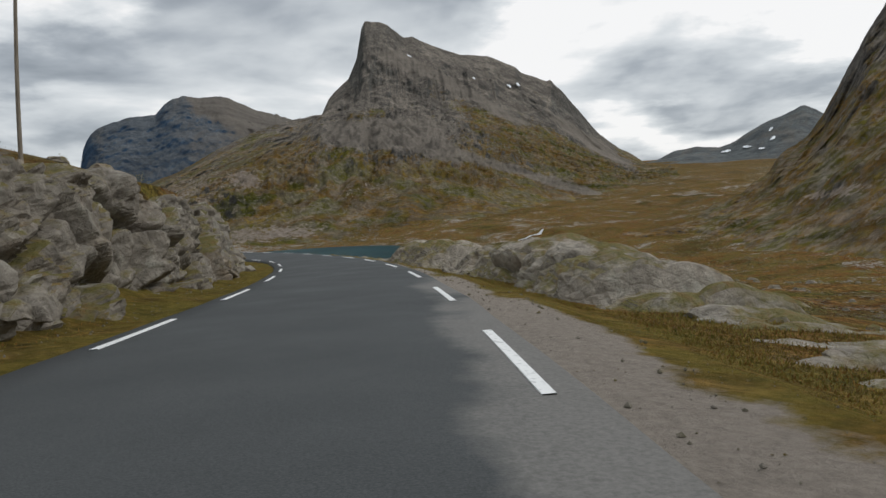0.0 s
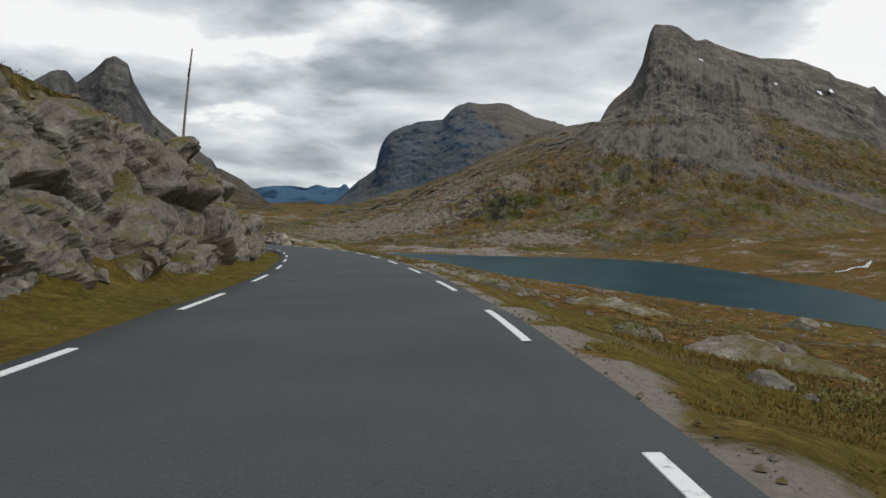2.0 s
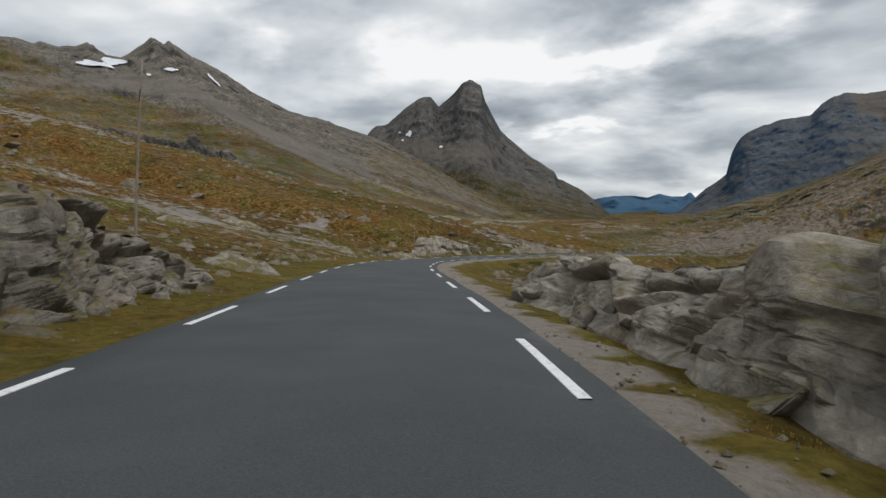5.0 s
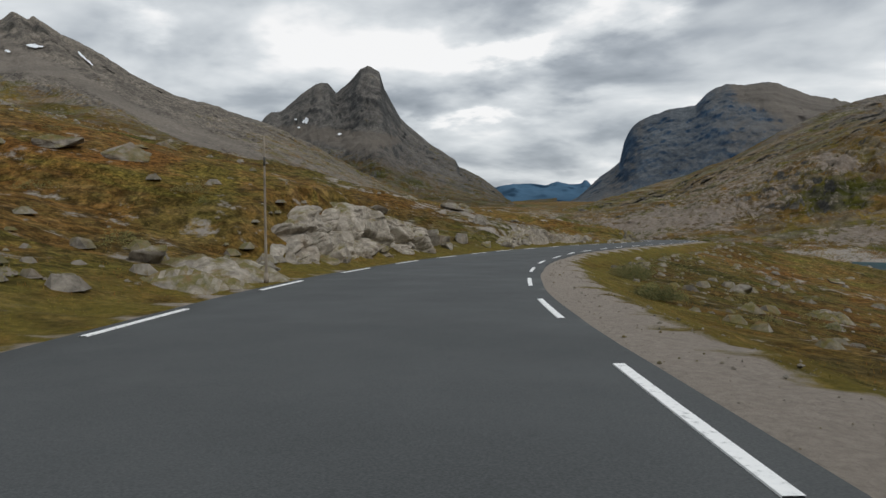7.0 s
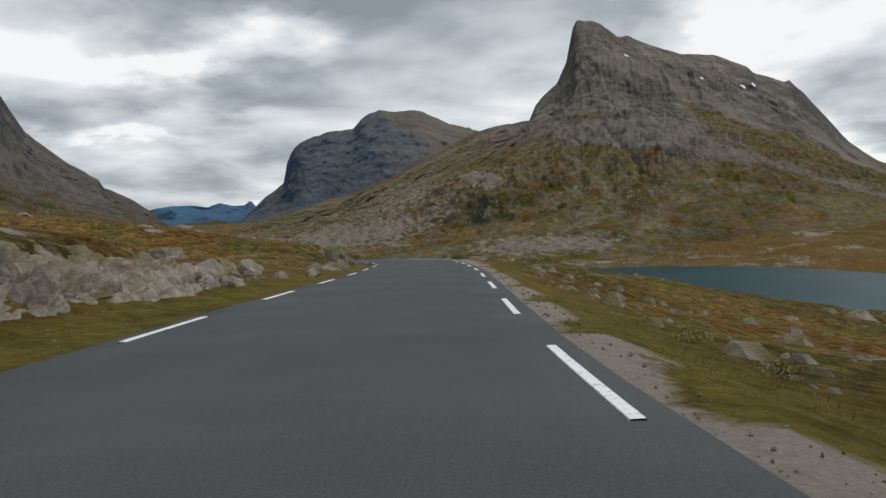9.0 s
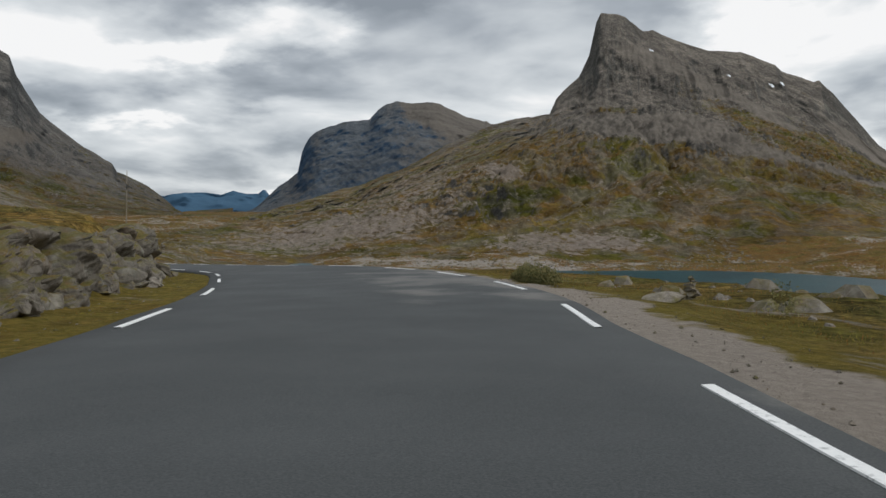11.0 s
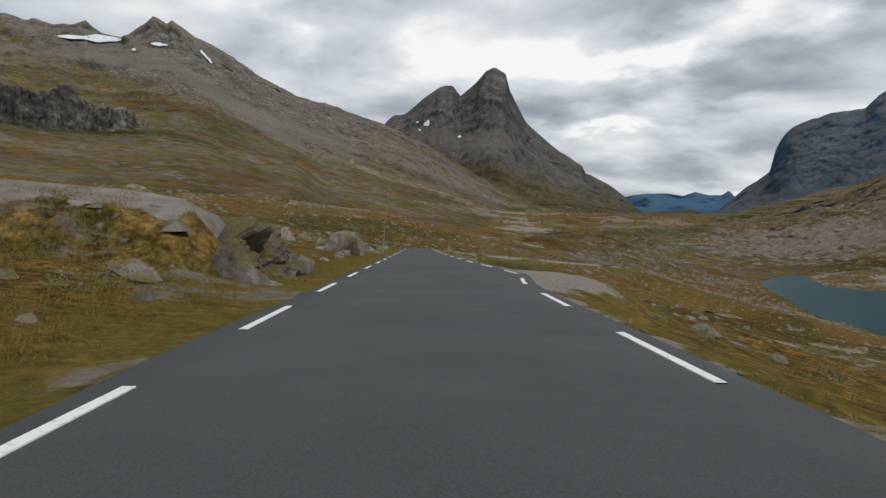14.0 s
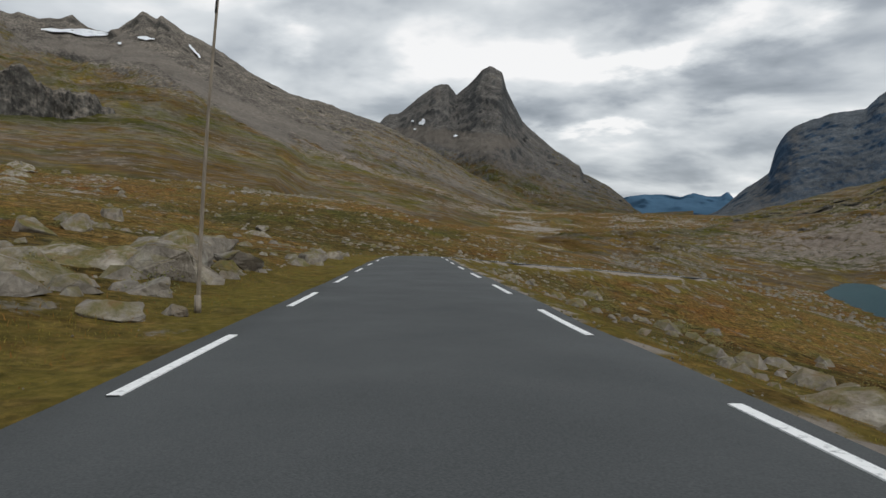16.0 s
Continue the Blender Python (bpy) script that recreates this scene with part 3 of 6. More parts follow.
# rock faces beside the road: side, metres from the asphalt, lean, and (station, height) along it
FACES = [
    (-1, 1.7, 0.30, [(-16, 1.4), (-4, 2.3), (10, 2.6), (25, 3.0), (35, 3.4), (45, 3.3), (55, 3.3), (70, 4.1), (80, 4.3), (85, 3.8), (89, 3.2), (93, 2.8), (98, 2.2), (103, 2.2), (108.5, 2.1), (110, 1.3), (112, 1.3), (117, 1.4), (126, 2.1), (134, 2.9), (145, 3.1), (155, 2.1), (161, 1.2), (165, 0.0)]),
    (-1, 2.2, 0.5, [(229, 0.0), (231.5, 1.7), (236, 2.7), (240, 2.9), (244, 2.2), (247, 1.5), (250, 0.0)]),
    (-1, 2.2, 0.95, [(261, 0.0), (265, 0.9), (270, 1.5), (276, 1.3), (284, 1.0), (291, 0.0)]),
    (-1, 1.6, 0.5, [(313, 0.0), (319, 1.4), (328, 1.8), (336, 1.6), (345, 2.1), (354, 2.6), (360, 2.3), (365, 1.3), (369, 0.0)]),
    (-1, 1.4, 0.5, [(399.5, 0.0), (401, 1.4), (403.5, 2.1), (406, 1.7), (408, 0.0)]),
    (1, 2.7, 1.5, [(3, 0.0), (6, 0.08), (12, 0.14), (18, 0.30), (22, 0.50), (27, 0.60), (30, 0.40), (32, 0.0), (35, 0.0), (37, 0.42), (40, 0.46), (43, 0.36), (46, 0.18), (48, 0.08), (49.5, 0.0)]),
    (1, 1.5, 0.45, [(135.5, 0.0), (137, 0.6), (139, 1.0), (142, 1.35), (145, 1.5), (148, 1.3), (151, 1.0), (156, 0.85), (161, 0.7), (164, 0.0)]),
]


def face_height(s, side):
    h = 0
    for sd, off, lean, keys in FACES:
        if sd == side:
            h = np.maximum(h, np.interp(s, [k[0] for k in keys], [k[1] for k in keys], 0, 0))
    return h


GRAVEL_S = [-60, 0, 22, 30, 45, 60, 130, 190, 200, 235, 245, 305, 316, 328, 333, 337, 345, 355, 399, 403, 410, 413, 430, 900]
GRAVEL_W = [1.8, 1.6, 0.6, 0.35, 0.4, 0.4, 0.6, 1.2, 1.9, 1.7, 0.5, 0.6, 1.8, 1.6, 1.0, 1.0, 1.6, 0.4, 0.4, 3.4, 3.4, 1.0, 0.4, 0.4]
LEFT_S = [-60, 100, 130, 165, 195, 250, 300, 340, 380, 440, 700]
LEFT_RISE = [0.22, 0.32, 0.34, 0.2, 0.24, 0.27, 0.14, 0.15, 0.14, 0.14, 0.12]



def ground_parts(x, y):
    s, d, zr, side = road_coords(x, y)
    dl = lake_distance(x, y)
    ll, lr = np.interp(s, EDGE_S, EDGE_L) - 0.35, np.interp(s, EDGE_S, EDGE_R) + 0.35
    out = np.where(d < 0, ll - d, d - lr)          # metres outside the asphalt
    left = d < 0
    o = np.maximum(out, 0)
    dlp = np.maximum(dl, 0)
    lw = 0.5 - 0.5 * np.sin(side * np.pi / 2)   # how far a place counts as left of the road: it turns over gently past the road's end
    o_fall = np.maximum(o - np.interp(s, [300, 318, 342, 352], [0, 9, 9, 0]), 0)
    w_left, w_right = dlp / (dlp + 0.3 * np.clip(o - 90, 0, 1e9) + 1.0), (dlp / (dlp + o_fall * 0.8 + 1.0)) ** 1.6
    w = lw * w_left + (1 - lw) * w_right
    gw = np.interp(s, GRAVEL_S, GRAVEL_W)
    rise = np.interp(s, LEFT_S, LEFT_RISE)
    near = zr + lw * (rise * np.clip(o - 1.2, 0, 120) + 0.06 * np.clip(o - 120, 0, 500)) - (1 - lw) * 0.05 * np.clip(o - gw, 0, 30)
    near = near + np.where(left, face_height(s, -1) * smooth(2.9, 4.6, o), face_height(s, 1) * smooth(2.4, 4.2, o - 1.4 * (s < 80)) * (1 - smooth(9, 20, o)))
    far = LAKE_Z + 0.4 + 0.035 * np.minimum(dlp, 900)
    z = w * near + (1 - w) * far
    # far from road and lake the moor settles to a gentle floor
    settle = smooth(350, 1400, np.minimum(o, dlp))
    z = z * (1 - settle) + settle * (-50 + 0.003 * np.hypot(x, y) + 0.034 * np.clip(0.97 * y + 0.25 * x - 900, 0, 3600) * smooth(-0.35, 0.1, x / (np.hypot(x, y) + 1)))
    rough = smooth(0.5, 9, o)
    h = rough * (0.55 * fbm(x * 0.16, y * 0.16, 0, 4, 0.55, 3) + 0.16 * fbm(x * 0.7, y * 0.7, 0, 3, 0.5, 9))
    h = h + smooth(8, 45, o) * 2.2 * fbm(x * 0.035, y * 0.035, 0, 5, 0.5, 21)
    h = h + smooth(40, 200, o) * 1.6 * ridged(x * 0.03, y * 0.03, 0, 4, 0.6, 25)
    h = h + smooth(60, 400, o) * 9.0 * fbm(x * 0.008, y * 0.008, 0, 6, 0.55, 31)
    z = z + h * smooth(-2, 25, dl)
    z = np.where(dl < 0, LAKE_Z - 0.3 + np.maximum(dl * 0.12, -6), np.maximum(z, np.where(dl < 40, LAKE_Z + 0.15 + 0.05 * dlp, -1e9)))
    flat = 1 - smooth(np.where(left, 0.1, 0.6 * gw), np.where(left, 1.3, gw + 1.5), o)
    z = flat * (zr - 0.07) + (1 - flat) * z
    return s, d, out, dl, z


def graded(lo, hi, step, far_lo, far_hi, near_lo, near_hi, growth=1.05):
    a = list(np.arange(lo, hi + step, step))
    g = step
    while a[-1] < far_hi:
        g = min(g * growth, 8.0) if a[-1] < near_hi else min(g * 1.18, 260)
        a.append(a[-1] + g)
    g, head = step, [lo]
    while head[-1] > far_lo:
        g = min(g * growth, 8.0) if head[-1] > near_lo else min(g * 1.18, 260)
        head.append(head[-1] - g)
    return np.array(head[:0:-1] + a)


GRID = {}


def ground_z(x, y):
    """The height of the built ground sheet."""
    gx, gy, z = GRID["gx"], GRID["gy"], GRID["z"]
    x, y = np.asarray(x, float), np.asarray(y, float)
    i = np.clip(np.searchsorted(gx, x) - 1, 0, len(gx) - 2)
    j = np.clip(np.searchsorted(gy, y) - 1, 0, len(gy) - 2)
    u, v = (x - gx[i]) / (gx[i + 1] - gx[i]), (y - gy[j]) / (gy[j + 1] - gy[j])
    return z[i, j] * (1 - u) * (1 - v) + z[i + 1, j] * u * (1 - v) + z[i, j + 1] * (1 - u) * v + z[i + 1, j + 1] * u * v


def build_ground():
    gx = graded(-300, 25, 1.25, -4700, 4700, -1100, 450)
    gy = graded(-12, 400, 1.25, -4700, 4700, -40, 1250)
    X, Y = np.meshgrid(gx, gy, indexing="ij")
    s, d, out, dl, z = ground_parts(X.ravel(), Y.ravel())
    x, y = X.ravel(), Y.ravel()
    GRID.update(gx=gx, gy=gy, z=z.reshape(X.shape))
    me = grid_mesh("ground", np.stack([x, y, z], 1), len(gx), len(gy), GROUND)
    rock = 0.17 + 0.62 * fbm(x * 0.028, y * 0.028, 0, 5, 0.6, 51) - 0.25 * (1 - smooth(0, 6, out))
    rock = rock + 0.06 * smooth(150, 500, out) * smooth(0, 60, dl) + 0.3 * smooth(620, 700, y) * (1 - smooth(860, 980, y)) * (1 - smooth(-230, -120, x)) * smooth(-650, -430, x)
    rock = rock + 0.1 * np.where(d > 0, face_height(s, 1) > 0.2, face_height(s, -1) > 0.2) * smooth(2.0, 3.0, out) * (1 - smooth(5, 8, out))
    rock = rock + 0.17 * smooth(25, 90, out) * (d < 0) * smooth(260, 320, s)
    rock = rock - 0.3 * (d < 0) * smooth(372, 384, s) * (1 - smooth(399, 402, s)) * (1 - smooth(22, 32, out))
    rock = rock + 0.46 * (d < 0) * smooth(400.6, 402.4, s + 0.03 * out + 2.2 * fbm(x * 0.12, y * 0.12, 0, 4, 0.6, 63)) * (1 - smooth(404.5, 411, s + 3.0 * fbm(x * 0.09, y * 0.09, 0, 4, 0.6, 65))) * smooth(2.5, 4.0, out) * (1 - smooth(18, 42, out))
    gw = np.interp(s, GRAVEL_S, GRAVEL_W)
    gravel = np.where(d > 0, 1 - smooth(0.55 * gw, gw + 0.3, out), 0.4 * (1 - smooth(0.0, 0.35, out)) + 0.5 * (1 - smooth(0.2, 0.9, out)) * (s > 190) * (s < 235))
    gravel = np.maximum(gravel, (1 - smooth(0, 3, dl)) * 0.32 * (dl > -2))
    verge = 1 - smooth(1.6, 4.0 + np.where(d > 0, gw, 0), out)
    rusty = np.clip(1 - smooth(285, 345, s) * (1 - 0.6 * smooth(425, 450, s)) * (d < 40) * 0.62 + 0.5 * fbm(x * 0.025, y * 0.025, 0, 3, 0.5, 77), 0, 1)
    for name, v in (("rock", rock), ("gravel", gravel), ("verge", verge), ("rusty", rusty)):
        me.attributes.new(name, "FLOAT", "POINT").data.foreach_set("value", np.clip(v, 0, 1).astype(np.float32))
    tagged(new("ground", me), "rust and olive autumn moor with grey bedrock showing", "ground", kind="structure")


build_ground()

lake_me = bpy.data.meshes.new("lake")
lake_bm = bmesh.new()
lake_bm.faces.new([lake_bm.verts.new((a, b, LAKE_Z)) for a, b in LAKE])
bmesh.ops.triangulate(lake_bm, faces=lake_bm.faces[:])
bmesh.ops.recalc_face_normals(lake_bm, faces=lake_bm.faces[:])
lake_bm.to_mesh(lake_me)
lake_me.materials.append(WATER)
if lake_me.polygons[0].normal.z < 0:
    lake_me.flip_normals()
tagged(new("lake", lake_me), "dark teal mountain lake with faint wind ripples", "lake", kind="structure")

# ---------------------------------------------------------------- road


def build_road():
    cols = []
    L, R = LINE_L - 0.32, LINE_R + 0.32
    nz = 9
    for j in range(nz + 2):
        u = np.clip((j - 1) / (nz - 1), 0, 1)
        d = L + (R - L) * u + (0.04 if j > nz else -0.04 if j == 0 else 0)
        wob = 0.07 * fbm(ROAD_S * 0.35, 0.0 * ROAD_S + (1 if u < 0.5 else 7), 0, 3) if j in (0, 1, nz, nz + 1) else 0
        d = d + wob
        z = ROAD_Z + 0.05 * (1 - (2 * u - 1) ** 2) + (-0.09 if j in (0, nz + 1) else 0)
        cols.append(np.stack([ROAD_X + d * RIGHT_X, ROAD_Y + d * RIGHT_Y, z], 1))
    v = np.stack(cols, 1)
    me = grid_mesh("road", v, len(ROAD_X), nz + 2, ASPHALT)
    if me.polygons[len(me.polygons) // 2].normal.z < 0:
        me.flip_normals()
    frac = np.tile(np.clip((np.arange(nz + 2) - 1) / (nz - 1), 0, 1), (len(ROAD_X), 1))
    st = np.repeat(ROAD_S[:, None], nz + 2, 1)
    # dust on the right at the start and edge; a paler patch on the bend
    dust_pale = smooth(0.7, 0.95, frac) * (1 - smooth(13, 24, st)) * 0.9 + smooth(0.35, 0.6, frac) * smooth(322, 329, st) * (1 - smooth(340, 350, st)) * 0.62
    dust_pale = np.maximum(dust_pale, smooth(0.9, 1.0, frac) * 0.35)
    me.attributes.new("dust_pale", "FLOAT", "POINT").data.foreach_set("value", dust_pale.ravel().astype(np.float32))
    return tagged(new("road", me), "narrow dark grey asphalt mountain road with dashed white edges", "road", kind="structure")


road = build_road()
PERIOD, DASH = 6.8, 3.2
# how far the painters drifted from an even beat, left line and right line
DRIFT_S = ((0, 17, 50, 78, 106, 134, 215, 232, 249, 260, 325, 340, 351, 358, 371, 404, 446), (6, 20, 50, 78, 106, 136, 160, 216, 250, 266, 323, 337, 345, 352, 359, 366, 374, 404, 415))
DRIFT = ((-0.9, -0.9, -1.4, -0.4, -0.5, 0.6, 0.4, 1.2, 0.4, -1.5, 1.6, 2.6, 0.4, 0.4, 0.1, -0.7, -0.7), (-0.5, -0.4, -0.7, 0.5, 1.3, 0.2, -0.7, -0.6, -0.3, -1.3, -2.6, -2.3, -3.2, -4.1, -4.8, -5.7, -6.2, -6.1, -6.6))


def build_lines():
    """The broken edge lines: one thin strip of thermoplastic a dash."""
    for side, phase in ((0, 0.60), (1, 0.97)):
        line = LINE_L if side == 0 else LINE_R
        s = PERIOD * (phase - 4) - DASH / 2
        while s < END_S + 150:
            q = np.linspace(s, s + DASH, 5) + np.interp(s + DASH / 2, DRIFT_S[side], DRIFT[side])
            d = np.interp(q, ROAD_S, line)
            wid = 0.052
            cx, cy = np.interp(q, ROAD_S, ROAD_X), np.interp(q, ROAD_S, ROAD_Y)
            rx, ry = np.interp(q, ROAD_S, RIGHT_X), np.interp(q, ROAD_S, RIGHT_Y)
            z = np.interp(q, ROAD_S, ROAD_Z) + 0.022
            rows = [np.stack([cx + (d + o) * rx, cy + (d + o) * ry, z + dz], 1) for o, dz in ((-wid - 0.004, -0.02), (-wid, 0), (wid, 0), (wid + 0.004, -0.02))]
            me = grid_mesh("edge_line", np.stack(rows, 1), 5, 4, PAINT, False)
            if sum(p.normal.z for p in me.polygons) < 0:
                me.flip_normals()
            ob = new("edge_line", me)
            ob.parent = road
            s += PERIOD


build_lines()

# ---------------------------------------------------------------- mountains


def mountain(name, eye, ridge, base, steep, material, label, n_az=260, n_u=90, amp=0.12, fine=60.0, seed=0, back=0.35, jag=0.0, taper=None, flute=0.0, crags=0.5, rings=(), lumps=0.0, gullies=0.0, shear=(0.0, 0.0), calm=4.0, bands=1.0, zones=()):
    """A massif seen from eye: its ridge as (azimuth, elevation, metres) its foot as (azimuth, metres, height), and rings between them written like the ridge; azimuths in degrees left of +y."""
    r, b = np.array(sorted(ridge)), np.array(sorted(base))
    az = np.linspace(r[0, 0], r[-1, 0], n_az)
    el = np.interp(az, r[:, 0], r[:, 1])
    rr = np.interp(az, r[:, 0], r[:, 2])
    rb = np.interp(az, b[:, 0], b[:, 1])
    zb = ground_parts(eye[0] - np.sin(np.radians(az)) * rb, eye[1] + np.cos(np.radians(az)) * rb)[4] - 3
    zb = np.convolve(np.pad(zb, 6, mode='edge'), np.ones(13) / 13, 'valid')
    el = el + jag * (fbm(az * 1.3, 0, 0, 5, 0.6, seed + 70) * 1.0)
    zt = eye[2] + rr * np.tan(np.radians(el))
    q = np.linspace(0, 1, n_az)
    if taper:
        zt = zb + (zt - zb) * (1 - (1 - smooth(0, 0.07, q)) * taper[0]) * (1 - smooth(0.93, 1, q) * taper[1])
    u = np.concatenate([np.linspace(0, 1, n_u), 1 + np.linspace(0.03, 1, n_u // 4) * back])
    A, U = np.meshgrid(np.radians(az), u, indexing="ij")
    RR, RB, ZT, ZB = rr[:, None], rb[:, None], zt[:, None], zb[:, None]
    dist = RB + (RR - RB) * U
    g = np.where(U <= 1, np.minimum(U, 1) ** steep, 1 - (U - 1) / back * 1.15)
    if rings:
        knots = [(rb, zb)]
        for ring in rings:
            k = np.array(sorted(ring))
            kd = np.interp(az, k[:, 0], k[:, 2])
            knots.append((kd, eye[2] + kd * np.tan(np.radians(np.interp(az, k[:, 0], k[:, 1])))))
        knots.append((rr, zt))
        for i in range(n_az):
            prof = np.interp(dist[i, :n_u], [k[0][i] for k in knots], [k[1][i] for k in knots])
            w = n_u // 14 * 2 + 1
            soft = np.convolve(np.pad(prof, w // 2, mode="reflect", reflect_type="odd"), np.ones(w) / w, "valid")
            g[i, :n_u] = (soft - zb[i]) / (zt[i] - zb[i] + 1e-6)
    w = max(n_az // 16, 3) * 2 + 1
    zs = np.convolve(np.pad(zt, w // 2, mode="reflect", reflect_type="odd"), np.hanning(w + 2)[1:-1] / np.hanning(w + 2)[1:-1].sum(), "valid")
    crest = smooth(0.35, 1.0, np.minimum(U, 1))
    z = ZB + (ZT - ZB) * g + (1 - crest) * np.clip(zs - zt, -150, 150)[:, None] * np.clip(g, 0, 1)
    x, y = eye[0] - np.sin(A) * dist, eye[1] + np.cos(A) * dist
    rel = np.maximum(ZT - ZB, 60)
    fade = np.where(U <= 1, np.clip(U * calm, 0, 1) ** 1.5 * np.clip((1 - U) * 7, 0.0, 1), 0.3)
    k = 1 / fine
    n1 = ridged(x * k * 0.25, y * k * 0.25, z * k * 0.16, 5, 0.55, seed)
    n2 = fbm(x * k, y * k, z * k * 0.7, 6, 0.6, seed + 9)
    lean_x = A * min(2000, 0.4 * (rb.mean() + rr.mean())) - np.clip((shear[0] - A) * 2.5, -shear[1], shear[1]) * dist
    n3 = ridged(lean_x * k * 0.9 + 0.3 * n2, dist * k * 0.16, 0, 5, 0.58, seed + 19)
    high = np.clip((z - ZB) / rel, 0, 1)
    z = z + fade * (rel * amp * 0.7 * n1 + fine * 0.14 * n2)
    if lumps:
        bump = np.abs(fbm(x / 95, y / 95, z / 120, 5, 0.62, seed + 31))
        low = np.clip(U * 5, 0, 1) * np.clip((1 - U) * 5, 0, 1) * (1 - smooth(0.3, 0.6, high)) * (1 - smooth(0.55, 0.9, q[:, None]))
        z = z + lumps * low * (2.2 * (0.28 - bump) + 0.5 * ridged(x / 33, y / 33, z / 33, 4, 0.6, seed + 41))
    gully = ridged(lean_x / 190 + 0.25 * n1, dist / 900, 0, 3, 0.5, seed + 61) * smooth(0.40, 0.7, high) * fade
    push = gullies * gully + fade * fine * (0.25 * n2 + crags * smooth(0.25, 0.75, high) * n3) + flute * ridged(np.degrees(A) * 3.0, U * 0.7, 0, 5, 0.6, seed + 5)
    x, y = x + np.sin(A) * push, y - np.cos(A) * push
    me = grid_mesh(name, np.stack([x, y, z], 2), n_az, len(u), material)
    if sum(me.polygons[i].normal.z for i in range(0, len(me.polygons), 97)) < 0:
        me.flip_normals()
    # where moor, loose scree and bare pale rock lie on it: kind, azimuth, elevation, half length, half height, fall per degree, amount
    depth = (z - ZB) / np.maximum(zs[:, None] - ZB, 80)
    cover = {"moor": np.zeros(dist.shape), "scree": np.zeros(dist.shape), "pale": np.zeros(dist.shape)}
    da, de = np.degrees(A) + 0.9 * n2, np.degrees(np.arctan2(z - eye[2], dist)) + 0.35 * n1 + 0.3 * n2
    for kind, a0, e0, aw, ew, fall, amount in zones:
        q2 = ((da - a0) / aw) ** 2 + ((de - e0 - fall * (da - a0)) / ew) ** 2
        cover[kind] = cover[kind] + amount * np.exp(-q2 ** 1.5)
    for key, v in (("across", lean_x), ("along", dist), ("bed", depth * bands), *cover.items()):
        me.attributes.new(key, "FLOAT", "POINT").data.foreach_set("value", np.broadcast_to(v, dist.shape).ravel().astype(np.float32))
    return tagged(new(name, me), label, "mountain", kind="structure")


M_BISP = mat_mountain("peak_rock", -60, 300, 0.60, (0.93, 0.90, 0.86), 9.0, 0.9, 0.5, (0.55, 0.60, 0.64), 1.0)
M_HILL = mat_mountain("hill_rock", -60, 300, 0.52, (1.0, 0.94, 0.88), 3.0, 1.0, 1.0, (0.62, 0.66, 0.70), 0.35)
# bluish and less contrasty: the haze of distance is put into this colour
M_BLUE = mat_mountain("far_hazed_rock", -300, 150, 0.2, (0.52, 0.64, 0.80), 6.0, 0.6, 0.5, (0.38, 0.60, 0.88), 2.0)
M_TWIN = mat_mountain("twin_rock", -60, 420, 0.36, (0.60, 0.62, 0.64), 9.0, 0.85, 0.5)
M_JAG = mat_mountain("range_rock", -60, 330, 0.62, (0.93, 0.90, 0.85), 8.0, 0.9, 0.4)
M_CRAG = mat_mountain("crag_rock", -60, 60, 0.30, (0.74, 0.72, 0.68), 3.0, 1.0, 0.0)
# haze painted into the base colours of the two farthest ridges
M_FAR = mat_mountain("distance_hazed_rock", -900, -400, 0.1, (0.36, 0.78, 1.35), 4.0, 0.08, 0.0)
M_PASS = mat_mountain("pass_hazed_rock", -200, 60, 0.25, (0.62, 0.74, 0.84), 8.0, 0.6, 0.6)

